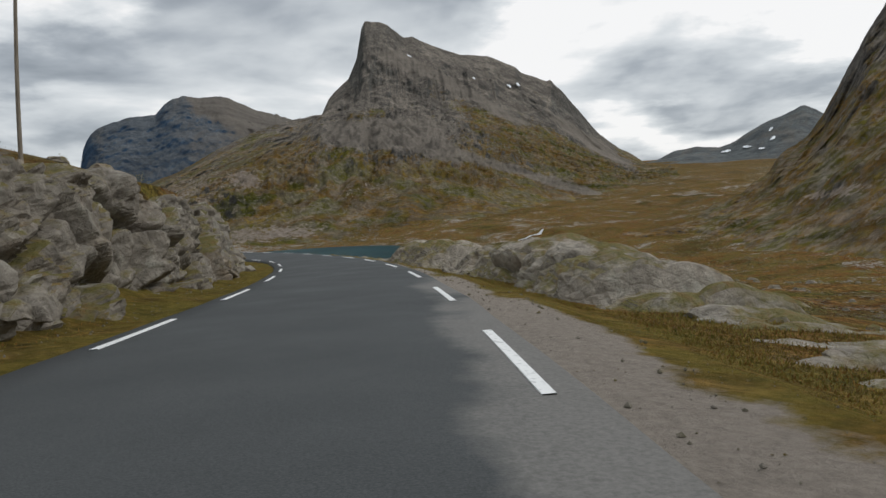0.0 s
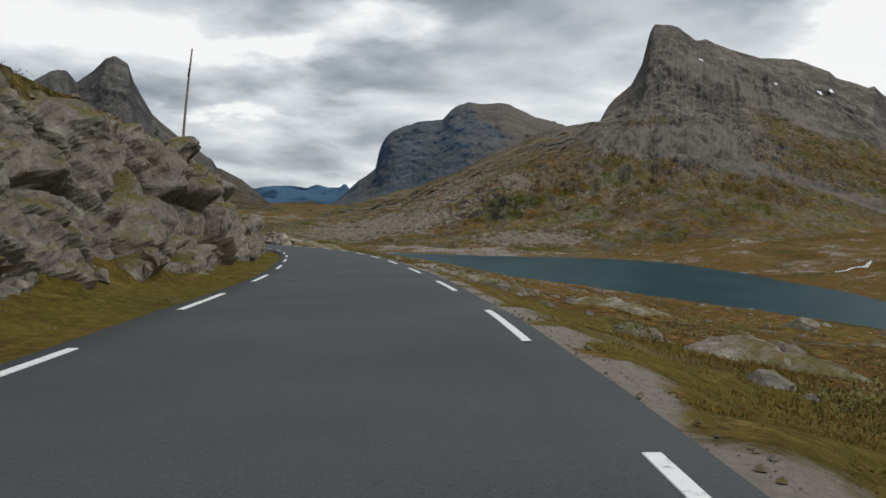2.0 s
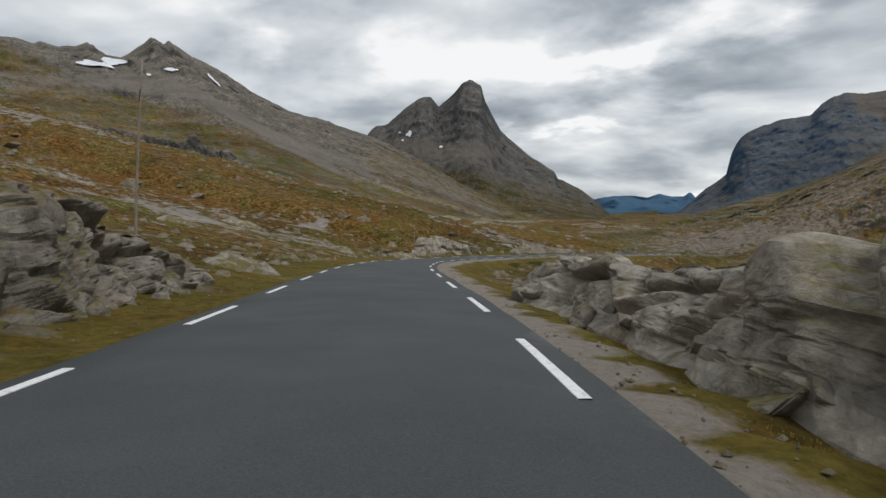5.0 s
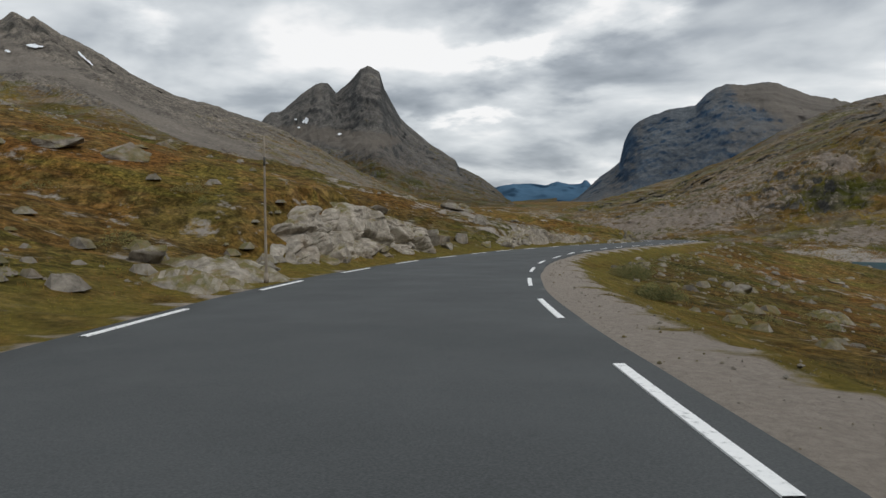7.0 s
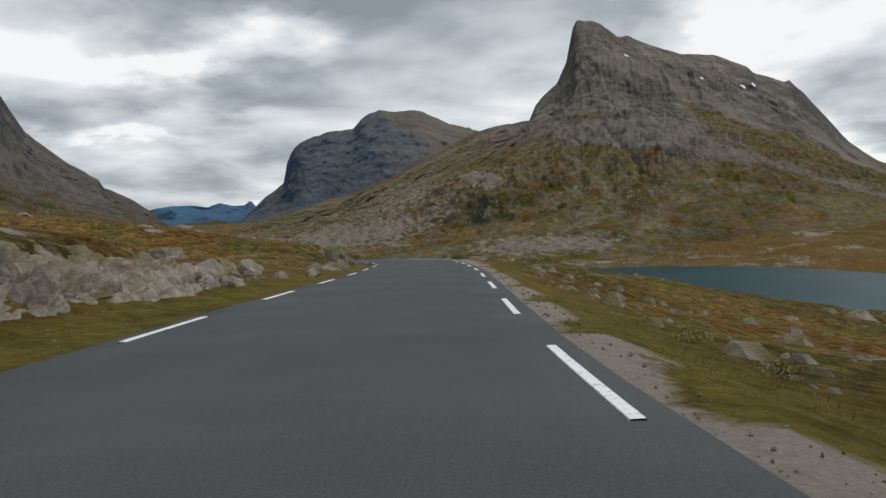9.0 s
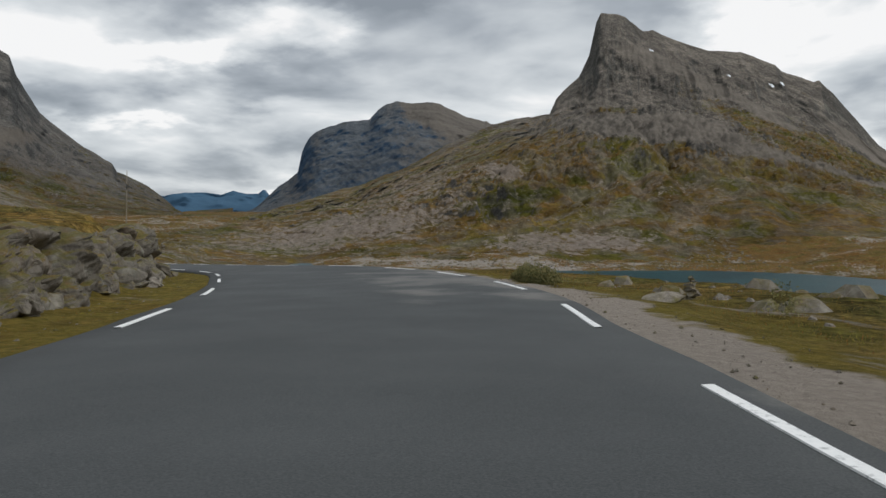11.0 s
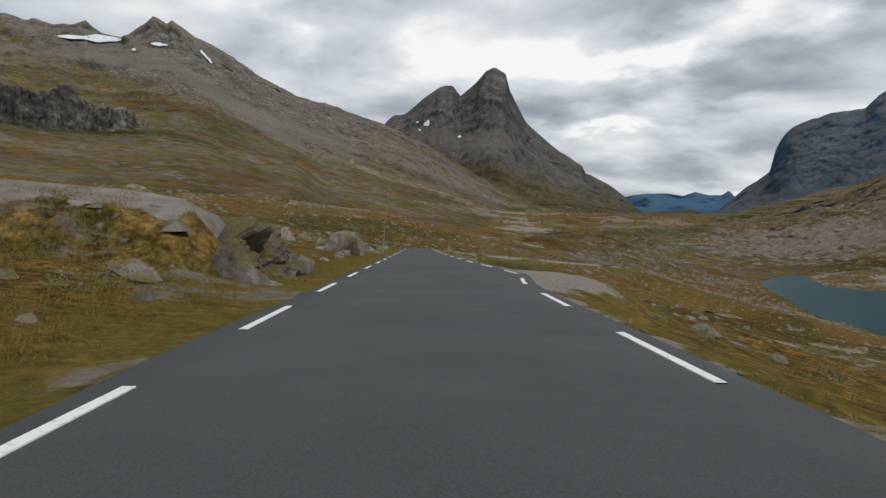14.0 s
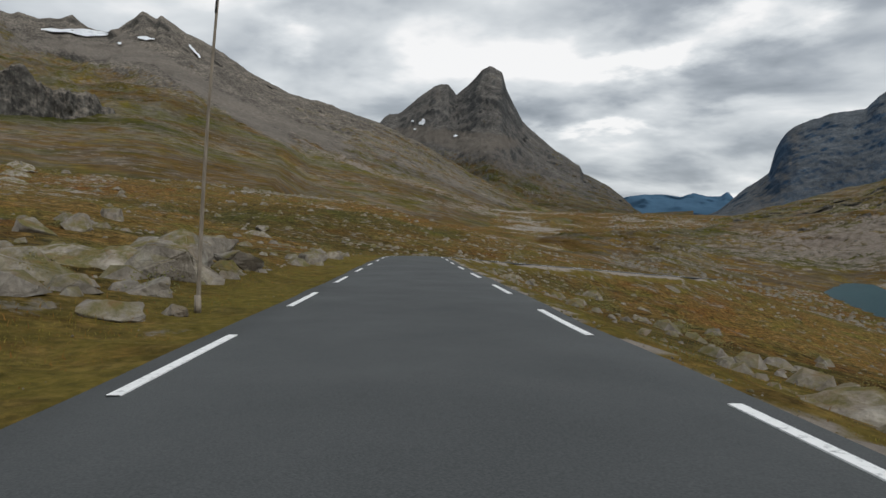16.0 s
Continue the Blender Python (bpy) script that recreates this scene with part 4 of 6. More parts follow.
E15, E35, E145, E0 = (-5.94, 34.73, -0.79), (-32.85, 81.53, -3.78), (-213.4, 313.2, -20.5), (0, 0, 1.15)
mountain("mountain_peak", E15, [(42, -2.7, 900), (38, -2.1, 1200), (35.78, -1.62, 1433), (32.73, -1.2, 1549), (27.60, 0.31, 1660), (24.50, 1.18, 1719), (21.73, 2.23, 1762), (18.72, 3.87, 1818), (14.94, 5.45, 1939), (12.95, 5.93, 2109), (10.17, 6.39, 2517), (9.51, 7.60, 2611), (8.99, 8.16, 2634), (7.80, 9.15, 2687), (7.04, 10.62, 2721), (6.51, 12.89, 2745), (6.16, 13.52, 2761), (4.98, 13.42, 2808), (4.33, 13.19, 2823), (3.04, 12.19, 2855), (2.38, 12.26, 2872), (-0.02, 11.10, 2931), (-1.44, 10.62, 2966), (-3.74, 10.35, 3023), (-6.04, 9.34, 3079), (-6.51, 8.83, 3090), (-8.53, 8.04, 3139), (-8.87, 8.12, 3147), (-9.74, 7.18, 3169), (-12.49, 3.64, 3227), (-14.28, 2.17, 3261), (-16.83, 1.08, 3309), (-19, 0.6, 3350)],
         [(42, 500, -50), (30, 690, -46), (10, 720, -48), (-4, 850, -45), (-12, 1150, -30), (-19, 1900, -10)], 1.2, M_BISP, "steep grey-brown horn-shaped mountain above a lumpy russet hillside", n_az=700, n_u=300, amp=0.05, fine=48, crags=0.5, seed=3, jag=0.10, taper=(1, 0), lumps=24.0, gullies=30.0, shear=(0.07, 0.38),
         rings=[[(42, -2.9, 760), (35, -1.9, 1200), (32, -1.3, 1300), (25.8, -0.2, 1350), (19.3, 1.9, 1400), (14.6, 3.4, 1450), (9.5, 4.3, 1500), (5, 4.4, 1550), (1, 3.7, 1600), (-4, 2.0, 1650), (-8, 0.8, 1750), (-12, 0.0, 2000), (-19, -0.3, 2500)],
                [(42, -2.65, 880), (35, -1.7, 1420), (25.8, 0.55, 1650), (19.3, 3.2, 1750), (14.6, 5.0, 1880), (11, 5.85, 2150), (9.5, 6.1, 2300), (5, 6.5, 2350), (1, 6.1, 2350), (-4, 4.9, 2400), (-8, 3.3, 2500), (-12, 1.7, 2750), (-15.5, 0.9, 2950), (-19, 0.3, 3050)]],
         zones=[("scree", 4.8, 4.9, 5.2, 1.2, 0.02, 1.5), ("scree", 0.5, 3.2, 2.6, 1.0, 0.3, 1.0), ("scree", -8.0, 0.4, 7.5, 0.45, 0.37, 1.1), ("scree", -1.5, 8.0, 6, 0.6, 0.62, 0.9), ("scree", -12.0, 3.0, 4.0, 0.6, 0.75, 0.9), ("scree", 3.6, 10.4, 2.4, 0.7, 0.5, 0.7), ("moor", -7.6, 3.3, 4.6, 1.0, 0.55, 1.2), ("moor", -1.5, 2.6, 5.0, 1.0, 0.35, 0.8), ("moor", -3.0, 6.0, 5.0, 2.2, 0.5, 0.35), ("moor", -10, 2.0, 5, 1.6, 0.5, 0.35), ("moor", 14, 2.2, 6, 1.6, 0, 0.35), ("moor", 4, 0.2, 14, 1.8, 0.05, 0.9), ("moor", 6, 6.2, 2.6, 0.5, 0, 0.7), ("moor", -14, -0.3, 6, 0.8, 0.1, 1.0), ("pale", 25, -1.3, 8, 1.7, -0.24, 0.42), ("pale", 30, -2.4, 9, 0.9, -0.1, 0.4), ("pale", 16.8, 1.6, 1.3, 0.7, 0, 0.75), ("pale", 16, -3.0, 5.5, 0.7, -0.03, 0.75), ("pale", 8.5, 0.2, 4, 0.6, 0, 0.3), ("pale", 21, 1.4, 3.5, 1.0, -0.3, 0.35)])
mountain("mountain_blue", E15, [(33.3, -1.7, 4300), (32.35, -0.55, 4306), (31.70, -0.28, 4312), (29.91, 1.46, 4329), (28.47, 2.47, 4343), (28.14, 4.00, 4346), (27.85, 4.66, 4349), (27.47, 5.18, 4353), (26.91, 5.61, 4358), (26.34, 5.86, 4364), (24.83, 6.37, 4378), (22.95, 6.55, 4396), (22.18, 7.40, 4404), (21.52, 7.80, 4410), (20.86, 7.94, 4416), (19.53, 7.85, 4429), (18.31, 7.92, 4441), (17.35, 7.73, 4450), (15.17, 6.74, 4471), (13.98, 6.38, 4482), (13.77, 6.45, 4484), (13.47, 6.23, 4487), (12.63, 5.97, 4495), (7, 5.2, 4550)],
         [(33, 3900, -150), (27, 3700, -120), (7, 3300, 100)], 0.8, M_BLUE, "dark bluish hazed cliff-sided mountain with a flat top", n_az=300, n_u=110, amp=0.03, fine=80, crags=0.35, seed=23, jag=0.12, back=0.08,
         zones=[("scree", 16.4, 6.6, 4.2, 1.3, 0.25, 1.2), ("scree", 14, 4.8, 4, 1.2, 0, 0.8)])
mountain("mountain_twin", E145, [(64, 6.7, 3700), (60.13, 6.8, 3751), (58.28, 6.70, 3803), (57.82, 7.26, 3816), (57.36, 7.59, 3828), (56.67, 7.60, 3848), (56.35, 7.75, 3856), (55.07, 8.91, 3892), (53.66, 9.88, 3931), (53.18, 10.05, 3944), (52.58, 9.99, 3940), (51.93, 9.17, 3926), (50.70, 10.20, 3898), (49.83, 11.21, 3879), (49.26, 11.47, 3866), (48.95, 11.42, 3859), (48.21, 10.96, 3842), (47.83, 9.55, 3834), (46.49, 7.12, 3804), (45.83, 6.46, 3771), (43.67, 4.72, 3641), (41.84, 3.61, 3531), (41.50, 2.97, 3511), (39.40, 1.84, 3385), (38.34, 1.07, 3321), (37.36, 0.03, 3262), (36.41, -0.75, 3205), (35.0, -1.5, 3121), (33, -3, 3000)],
         [(62, 2000, 60), (50, 1500, -10), (40, 1250, -45), (33, 1100, -60)], 1.7, M_TWIN, "twin-horned grey mountain with a pointed summit", n_az=420, n_u=150, amp=0.09, fine=60, crags=1.0, gullies=45.0, seed=33, jag=0.1,
         zones=[("moor", 43, 1.0, 7, 1.4, 0.55, 0.4), ("moor", 50, 3.0, 5, 0.8, 0.15, 0.2), ("scree", 47.5, 3.6, 9, 1.5, 0.42, 0.42), ("moor", 46, 1.8, 8, 1.0, 0.42, 0.4), ("pale", 44, 0.8, 6, 0.2, 0.4, 0.4), ("scree", 50, 5.6, 3.5, 0.7, 0.0, 0.9), ("scree", 55, 6.0, 3, 0.5, 0, 0.8), ("moor", 40, -0.8, 8, 1.0, 0.1, 0.9)])
mountain("mountain_range", E145, [(125, 6, 2600), (105, 11, 2700), (92, 12.7, 2900), (85.70, 12.89, 2998), (84.54, 12.63, 3032), (84.02, 12.79, 3047), (82.81, 12.59, 3084), (81.56, 12.76, 3122), (80.76, 13.11, 3146), (79.92, 12.40, 3172), (78.34, 12.20, 3192), (77.65, 12.68, 3184), (76.59, 13.49, 3171), (76.20, 13.93, 3167), (75.89, 13.89, 3163), (75.15, 13.51, 3154), (74.85, 13.79, 3151), (73.06, 12.73, 3130), (72.27, 12.48, 3120), (70.39, 11.58, 3096), (68.67, 10.41, 3041), (65.15, 8.75, 2928), (61.99, 8.07, 2827), (61.07, 7.64, 2798), (58.20, 6.80, 2706), (55, 5.3, 2580), (50.7, 2.9, 2410), (47.4, 1.3, 2280), (44, 0.0, 2140), (40.9, -0.9, 2000), (37, -1.9, 1850), (33, -2.6, 1700)],
         [(125, 200, -4), (90, 190, -8), (75, 210, -16), (60, 260, -28), (50, 420, -28), (40, 700, -45), (33, 900, -45)], 1.3, M_JAG, "long grey mountainside with jagged crest and snow flecks", n_az=600, n_u=200, amp=0.06, fine=46, crags=0.7, gullies=60.0, calm=2.4, shear=(3.0, 0.3), seed=43, jag=0.12, taper=(1, 0),
         zones=[("moor", 80, 6.3, 13, 2.8, 0.55, 1.3), ("scree", 72, 8.9, 7.5, 0.7, 0.58, 1.0), ("scree", 60, 4.6, 9, 1.3, 0.42, 0.30), ("scree", 50, 1.4, 7, 1.1, 0.42, 0.4), ("moor", 64, 0.8, 14, 1.1, 0.14, 0.9), ("scree", 66, 6.6, 6, 0.8, 0.45, 0.4), ("moor", 74, 6.0, 9, 1.5, 0.5, 0.7), ("pale", 61, 3.6, 4, 0.22, 0.45, 0.6), ("pale", 66, 2.9, 9, 0.25, 0.2, 0.3), ("pale", 54, 1.4, 8, 0.3, 0.3, 0.5), ("pale", 50, -0.2, 8, 0.3, 0.15, 0.5), ("pale", 64, 5.4, 6, 0.15, 0.42, 0.35), ("pale", 76, 2.6, 9, 0.4, 0.2, 0.35), ("scree", 79, 11.0, 4, 0.7, 0.1, 0.9), ("scree", 86, 10.5, 6, 0.8, 0.0, 0.5)])
mountain("mountain_side", E0, [(-14, -4.4, 640), (-18.0, -3.9, 660), (-22.19, -2.13, 689), (-24.75, -0.54, 716), (-25.33, 0.48, 728), (-26.09, 1.39, 745), (-27.56, 2.18, 777), (-28.46, 3.52, 797), (-30.88, 8.48, 851), (-31.96, 10.16, 876), (-33.5, 12.5, 920), (-38, 17.5, 1000), (-50, 20, 1100), (-75, 18, 1100), (-100, 15, 1100)],
         [(-14, 560, -20), (-24, 420, -20), (-33, 330, -15), (-100, 300, 0)], 1.2, M_HILL, "steep russet mountainside with grey crags", n_az=420, n_u=160, amp=0.12, fine=40, crags=0.8, gullies=8.0, lumps=12.0, seed=53, jag=0.3, taper=(0, 1),
         zones=[("moor", -27, -1.0, 6, 2.5, -0.5, 0.9), ("pale", -29, -2.0, 3, 0.4, -0.2, 0.6), ("moor", -32, 4, 5, 3, 0, 0.5)])
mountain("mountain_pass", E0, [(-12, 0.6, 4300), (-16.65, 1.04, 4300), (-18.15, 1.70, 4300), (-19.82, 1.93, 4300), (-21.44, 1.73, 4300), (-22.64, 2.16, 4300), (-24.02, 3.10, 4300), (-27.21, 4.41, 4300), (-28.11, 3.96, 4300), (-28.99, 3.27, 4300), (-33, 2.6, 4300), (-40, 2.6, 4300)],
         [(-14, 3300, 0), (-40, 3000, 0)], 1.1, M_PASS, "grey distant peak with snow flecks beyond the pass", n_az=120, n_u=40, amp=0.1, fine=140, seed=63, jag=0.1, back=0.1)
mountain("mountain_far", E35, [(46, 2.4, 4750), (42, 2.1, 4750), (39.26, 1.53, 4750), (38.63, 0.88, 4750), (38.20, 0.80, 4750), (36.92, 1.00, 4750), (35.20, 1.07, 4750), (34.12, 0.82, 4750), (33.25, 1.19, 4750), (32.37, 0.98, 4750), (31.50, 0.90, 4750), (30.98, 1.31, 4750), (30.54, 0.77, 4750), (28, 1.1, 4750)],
         [(46, 4500, -260), (28, 4500, -260)], 0.8, M_FAR, "blue hazed distant fjord mountains", n_az=100, n_u=24, amp=0.1, fine=160, seed=73, jag=0.08, back=0.02)
mountain("mountain_south", E145, [(118, 7, 2500), (140, 11, 2500), (180, 9, 2600), (225, 12, 2500), (264, 8, 2300)],
         [(118, 700, -15), (264, 700, -15)], 1.3, M_JAG, "grey mountainside closing the valley", n_az=90, n_u=30, amp=0.1, fine=150, seed=83)
mountain("mountain_crag", E145, [(72.6, 2.2, 720), (73.6, 3.2, 715), (74.8, 3.8, 710), (75.6, 4.6, 705), (76.6, 5.4, 700), (77.0, 6.2, 695), (77.8, 6.4, 690), (78.2, 7.1, 685), (80.4, 7.2, 670), (81.6, 7.5, 660), (82.2, 8.5, 655), (83.0, 8.7, 650), (83.6, 8.0, 645), (86, 8.4, 640), (92, 9.0, 640), (100, 8.5, 640)],
         [(72.6, 640, 0), (78, 615, 0), (84, 590, 0), (100, 560, 0)], 0.75, M_CRAG, "dark fluted crag across the mountainside", n_az=560, n_u=70, amp=0.16, fine=17, flute=2.4, crags=0.9, seed=93, jag=0.55, back=0.25, taper=(1, 1))
from mathutils.bvhtree import BVHTree

# ---------------------------------------------------------------- snow on the mountains


def snow_on(mountain_ob, eye, spots):
    """Thin snow patches lying in the gullies of a massif: azimuth, elevation, half width and half height in degrees, tilt."""
    me = mountain_ob.data
    tree = BVHTree.FromPolygons([v.co[:] for v in me.vertices], [p.vertices[:] for p in me.polygons])
    for k, (a0, e0, aw, ew, tilt) in enumerate(spots):
        n, m = 21, 7
        pts = []
        for i in range(n):
            for j in range(m):
                u, v = i / (n - 1) * 2 - 1, j / (m - 1) * 2 - 1
                wob = 1 + 0.35 * math.sin(3.1 * u + k * 2.3) + 0.2 * math.sin(7.7 * u + k)
                a = a0 - aw * u
                e = e0 + ew * v * wob * math.sqrt(max(1 - u * u * 0.96, 0.02)) + tilt * u
                way = Vector((-math.sin(radians(a)) * math.cos(radians(e)), math.cos(radians(a)) * math.cos(radians(e)), math.sin(radians(e))))
                hit = tree.ray_cast(Vector(eye), way)[0]
                if hit is None:
                    break
                pts.append(hit - way * 9.0 + Vector((0, 0, 5.0)))
            else:
                continue
            break
        if len(pts) < n * m:
            continue
        patch = new("snow_patch", grid_mesh("snow_patch", np.array([p[:] for p in pts]), n, m, SNOW))
        patch.parent = mountain_ob


m_snow = Mat("snow", 0.6, 0.4)
m_snow.color(m_snow.ramp(m_snow.noise(0.05, 5), [(0.3, (0.62, 0.66, 0.70)), (0.7, (0.84, 0.86, 0.88))])).bump(m_snow.noise(0.1, 4), 0.4, 2.0)
SNOW = m_snow.m
by_name = bpy.data.objects
snow_on(by_name["mountain_range"], E145, [(80.5, 11.85, 2.1, 0.2, 0.14), (75.8, 11.9, 0.6, 0.10, 0), (72.4, 11.3, 0.42, 0.14, -0.42), (77.6, 11.35, 0.16, 0.07, 0)])
snow_on(by_name["mountain_twin"], E145, [(54.72, 6.85, 0.26, 0.2, 0.1), (51.95, 5.8, 0.18, 0.07, 0.03), (55.5, 6.95, 0.10, 0.06, 0), (55.3, 6.3, 0.1, 0.06, 0)])
snow_on(by_name["mountain_peak"], E15, [(-5.5, 7.8, 0.18, 0.09, -0.12), (-6.25, 7.85, 0.16, 0.1, -0.1), (2.65, 10.65, 0.16, 0.07, -0.08), (-2.6, 8.6, 0.12, 0.06, -0.06)])
snow_on(by_name["mountain_pass"], E0, [(-21.9, 1.36, 0.35, 0.08, 0.05), (-23.4, 1.6, 0.3, 0.07, 0), (-24.4, 1.4, 0.2, 0.07, 0), (-25.15, 2.1, 0.2, 0.1, 0.1), (-25.05, 2.8, 0.15, 0.1, 0.1)])

# ---------------------------------------------------------------- boulders


def boulder_mesh(seed):
    """An angular block: a hull of a few corners, its edges worn, with chips and steps in its sides."""
    rnd = random.Random(seed * 7 + 1)
    bm = bmesh.new()
    for i in range(13):
        v = Vector((rnd.uniform(-1, 1), rnd.uniform(-1, 1), rnd.uniform(-1, 1)))
        k = max(abs(v.x), abs(v.y), abs(v.z))
        v = v / k * rnd.uniform(0.75, 1.0)
        bm.verts.new((v.x * 0.5, v.y * 0.5, v.z * 0.5))
    bmesh.ops.convex_hull(bm, input=bm.verts[:])
    bmesh.ops.delete(bm, geom=[v for v in bm.verts if not v.link_faces], context="VERTS")
    bmesh.ops.dissolve_limit(bm, angle_limit=0.30, verts=bm.verts[:], edges=bm.edges[:])
    bmesh.ops.bevel(bm, geom=bm.edges[:], offset=0.022, segments=2, affect="EDGES")
    bmesh.ops.triangulate(bm, faces=bm.faces[:])
    for _ in range(2):
        bmesh.ops.subdivide_edges(bm, edges=[e for e in bm.edges if e.calc_length() > 0.09], cuts=1)
        bmesh.ops.triangulate(bm, faces=bm.faces[:])
    for v in bm.verts:
        p = v.co
        n = noise.fractal(p * 2.6 + Vector((seed * 3.1, 0, 0)), 0.8, 2.0, 6) * 0.11 - max(0, noise.noise(p * 3 + Vector((seed, 4, 0)))) * 0.16
        p = p * (1 + n)
        v.co = (p.x * (1.06 - 0.42 * p.z), p.y * (1.06 - 0.42 * p.z), p.z)
    me = bpy.data.meshes.new("boulder")
    bm.to_mesh(me)
    bm.free()
    me.materials.append(STONE)
    return me


BOULDERS = [boulder_mesh(k) for k in range(9)]


# ---------------------------------------------------------------- rock faces


def ledges(q, z, thick, width, seed):
    """Bedded rock broken into blocks: each block of a layer stands out by its own amount. About -0.5 to 0.5."""
    wq = q + 0.35 * width * fbm(q * 0.9 / width, z * 0.9 / width, 0, 3, 0.5, seed)
    wz = z + 0.05 * q + 0.55 * thick * fbm(q * 0.5 / width, z * 0.4 / thick, 1.7, 3, 0.5, seed + 5)
    v = wz / thick
    v = v + 0.35 * np.sin(v * 1.7 + seed)
    layer = np.floor(v)
    fv = v - layer
    shift = _hash(layer.astype(np.int64), layer.astype(np.int64) * 0 + 7, 3, seed)
    u = wq / (width * (1.1 + 0.5 * shift)) + shift * 7.3
    col = np.floor(u)
    fu = u - col
    a = _hash(col.astype(np.int64), layer.astype(np.int64), 5, seed)
    b = _hash(col.astype(np.int64), layer.astype(np.int64), 9, seed)
    gap = np.minimum(np.minimum(fu, 1 - fu) * width, np.minimum(fv, 1 - fv) * thick)
    joint = 1 - smooth(0.0, 0.07, gap)
    return 0.44 * a + 0.22 * b * (fu - 0.5) + 0.12 * (fv - 0.5) - 0.34 * joint


def build_face(index, side, off, lean, keys, label):
    s0, s1 = keys[0][0] - 0.5, keys[-1][0] + 0.5
    low_shelf, bank = lean > 0.8 and index != 5, index == 5
    ns, nv = int((s1 - s0) / 0.12), 76
    s = np.linspace(s0, s1, ns)
    h = np.interp(s, [k[0] for k in keys], [k[1] for k in keys])
    h = h * (1 + 0.18 * fbm(s * 0.35, s * 0 + index * 7, 0, 4, 0.6, 5)) + 0.10 * vnoise(s * 1.3, s * 0 + 3.3)
    prof_v = [0, 0.05, 0.12, 0.45, 0.72, 0.80, 0.90, 1.0]
    prof_o = [-0.15, 0.0, 0.06, 0.42, 0.75, 1.2, 2.6, 4.6] if low_shelf else [-0.15, 0.0, 0.06, 0.42, 0.75, 1.0, 1.4, 2.0]
    prof_h = [-0.35, -0.08, 0.05, 0.55, 0.93, 1.03, 1.06, 0.85] if low_shelf else [-0.35, -0.08, 0.05, 0.55, 0.93, 1.02, 1.0, 0.55]
    v = np.linspace(0, 1, nv)
    po, ph = np.interp(v, prof_v, prof_o), np.interp(v, prof_v, prof_h)
    S, V = np.meshgrid(s, v, indexing="ij")
    H = np.maximum(h, 0.02)[:, None]
    edge = np.where(side < 0, np.interp(s, EDGE_S, EDGE_L) - 0.35, np.interp(s, EDGE_S, EDGE_R) + 0.35)[:, None]
    lean = lean * (1 + 1.8 * np.exp(-((s - 63) / 8) ** 2) - 0.7 * np.exp(-((s - 105) / 5) ** 2))[:, None] if index == 0 else lean
    off = off - (0.5 * np.exp(-((s - 97) / 8) ** 2) + 0.6 * np.exp(-((s - 106) / 4) ** 2))[:, None] if index == 0 else off
    meander = 0.55 * fbm(s * 0.22, s * 0 + 11 * index, 0, 4, 0.55, 8)[:, None]
    o = off + meander + po[None, :] * (lean * np.minimum(H, 3) * 1.0 + 0.35) * (0.55 if low_shelf else 1.0)
    z = H * ph[None, :] - 0.25 * smooth(0.9, 1.0, V)
    top = smooth(0.76, 0.86, V)
    zz0, q = z + 0.1 * o, S + 0.15 * o
    if bank:   # its foot lies below the road, its crest about level with it
        o = off + meander + np.interp(v, prof_v, [-0.1, 0.0, 0.2, 0.9, 1.5, 2.2, 3.6, 5.4])[None, :]
    if low_shelf:
        r = 0.5 * ledges(q, o * 0.8 + z, 0.9, 1.7, 40 + index) + 0.35 * ledges(q + 0.3 * o, o * 0.8, 0.35, 0.7, 50 + index) + 0.4 * fbm(q * 0.5, o * 0.6, 0, 5, 0.6, 90 + index)
        out_amt, up_amt = 0.35, 0.85
    else:
        chunk = 0
        for size, weight, sd in ((1.7, 0.95, 40), (0.75, 0.62, 50), (0.33, 0.24, 60)) if bank else ((2.4, 1.05, 40), (1.0, 0.42, 50), (0.36, 0.06, 60)):
            wx = q + 0.3 * size * fbm(q / size, zz0 / size, 0, 2, 0.5, sd + index)
            wz = zz0 + 0.3 * size * fbm(q / size, zz0 / size, 5, 2, 0.5, sd + index)
            d1, d2, val, cx, cz = cells(wx / size * 0.8, o / size * 0.35, wz / size * 1.25, sd + index)
            chunk = chunk + weight * (0.45 * val + 0.12 * np.sin(val * 40) * cx + 0.10 * cz - 0.6 * (1 - smooth(0.0, 0.12, d2 - d1)))
        chunk = (np.roll(chunk, 1, 0) + 2 * chunk + np.roll(chunk, -1, 0)) / 4
        chunk = (np.roll(chunk, 1, 1) + 2 * chunk + np.roll(chunk, -1, 1)) / 4
        d1, d2, val, cx, cz = cells(q / 0.34, o * 0.6, zz0 / 0.26, 66 + index)
        rough = smooth(-0.3, 0.3, fbm(q * 0.5, zz0 * 0.6, 4, 3, 0.5, 85 + index))
        chunk = chunk + 0.06 * rough * (val - 0.9 * (1 - smooth(0.0, 0.15, d2 - d1)))
        beds = ledges(q, zz0, 0.9, 2.2, 30 + index)
        bulge = fbm(q * 0.35, zz0 * 0.35, 0, 3, 0.5, 80 + index)
        r = chunk + 0.16 * beds + 0.7 * bulge
        out_amt, up_amt = (0.55, 0.5) if bank else (0.70, 0.24)
    r = r + 0.06 * fbm(q * 3, o * 3, z * 3, 4, 0.6, 70 + index)
    fade = (0.7 if bank else np.clip(H / 1.3, 0.15, 1.15)) * smooth(0.0, 0.08, V)
    if bank:
        z = z * 0
    o = o - r * fade * out_amt * (1 - 0.7 * top)
    z = z + r * fade * up_amt * (1 + 0.3 * top)
    d = edge + side * o
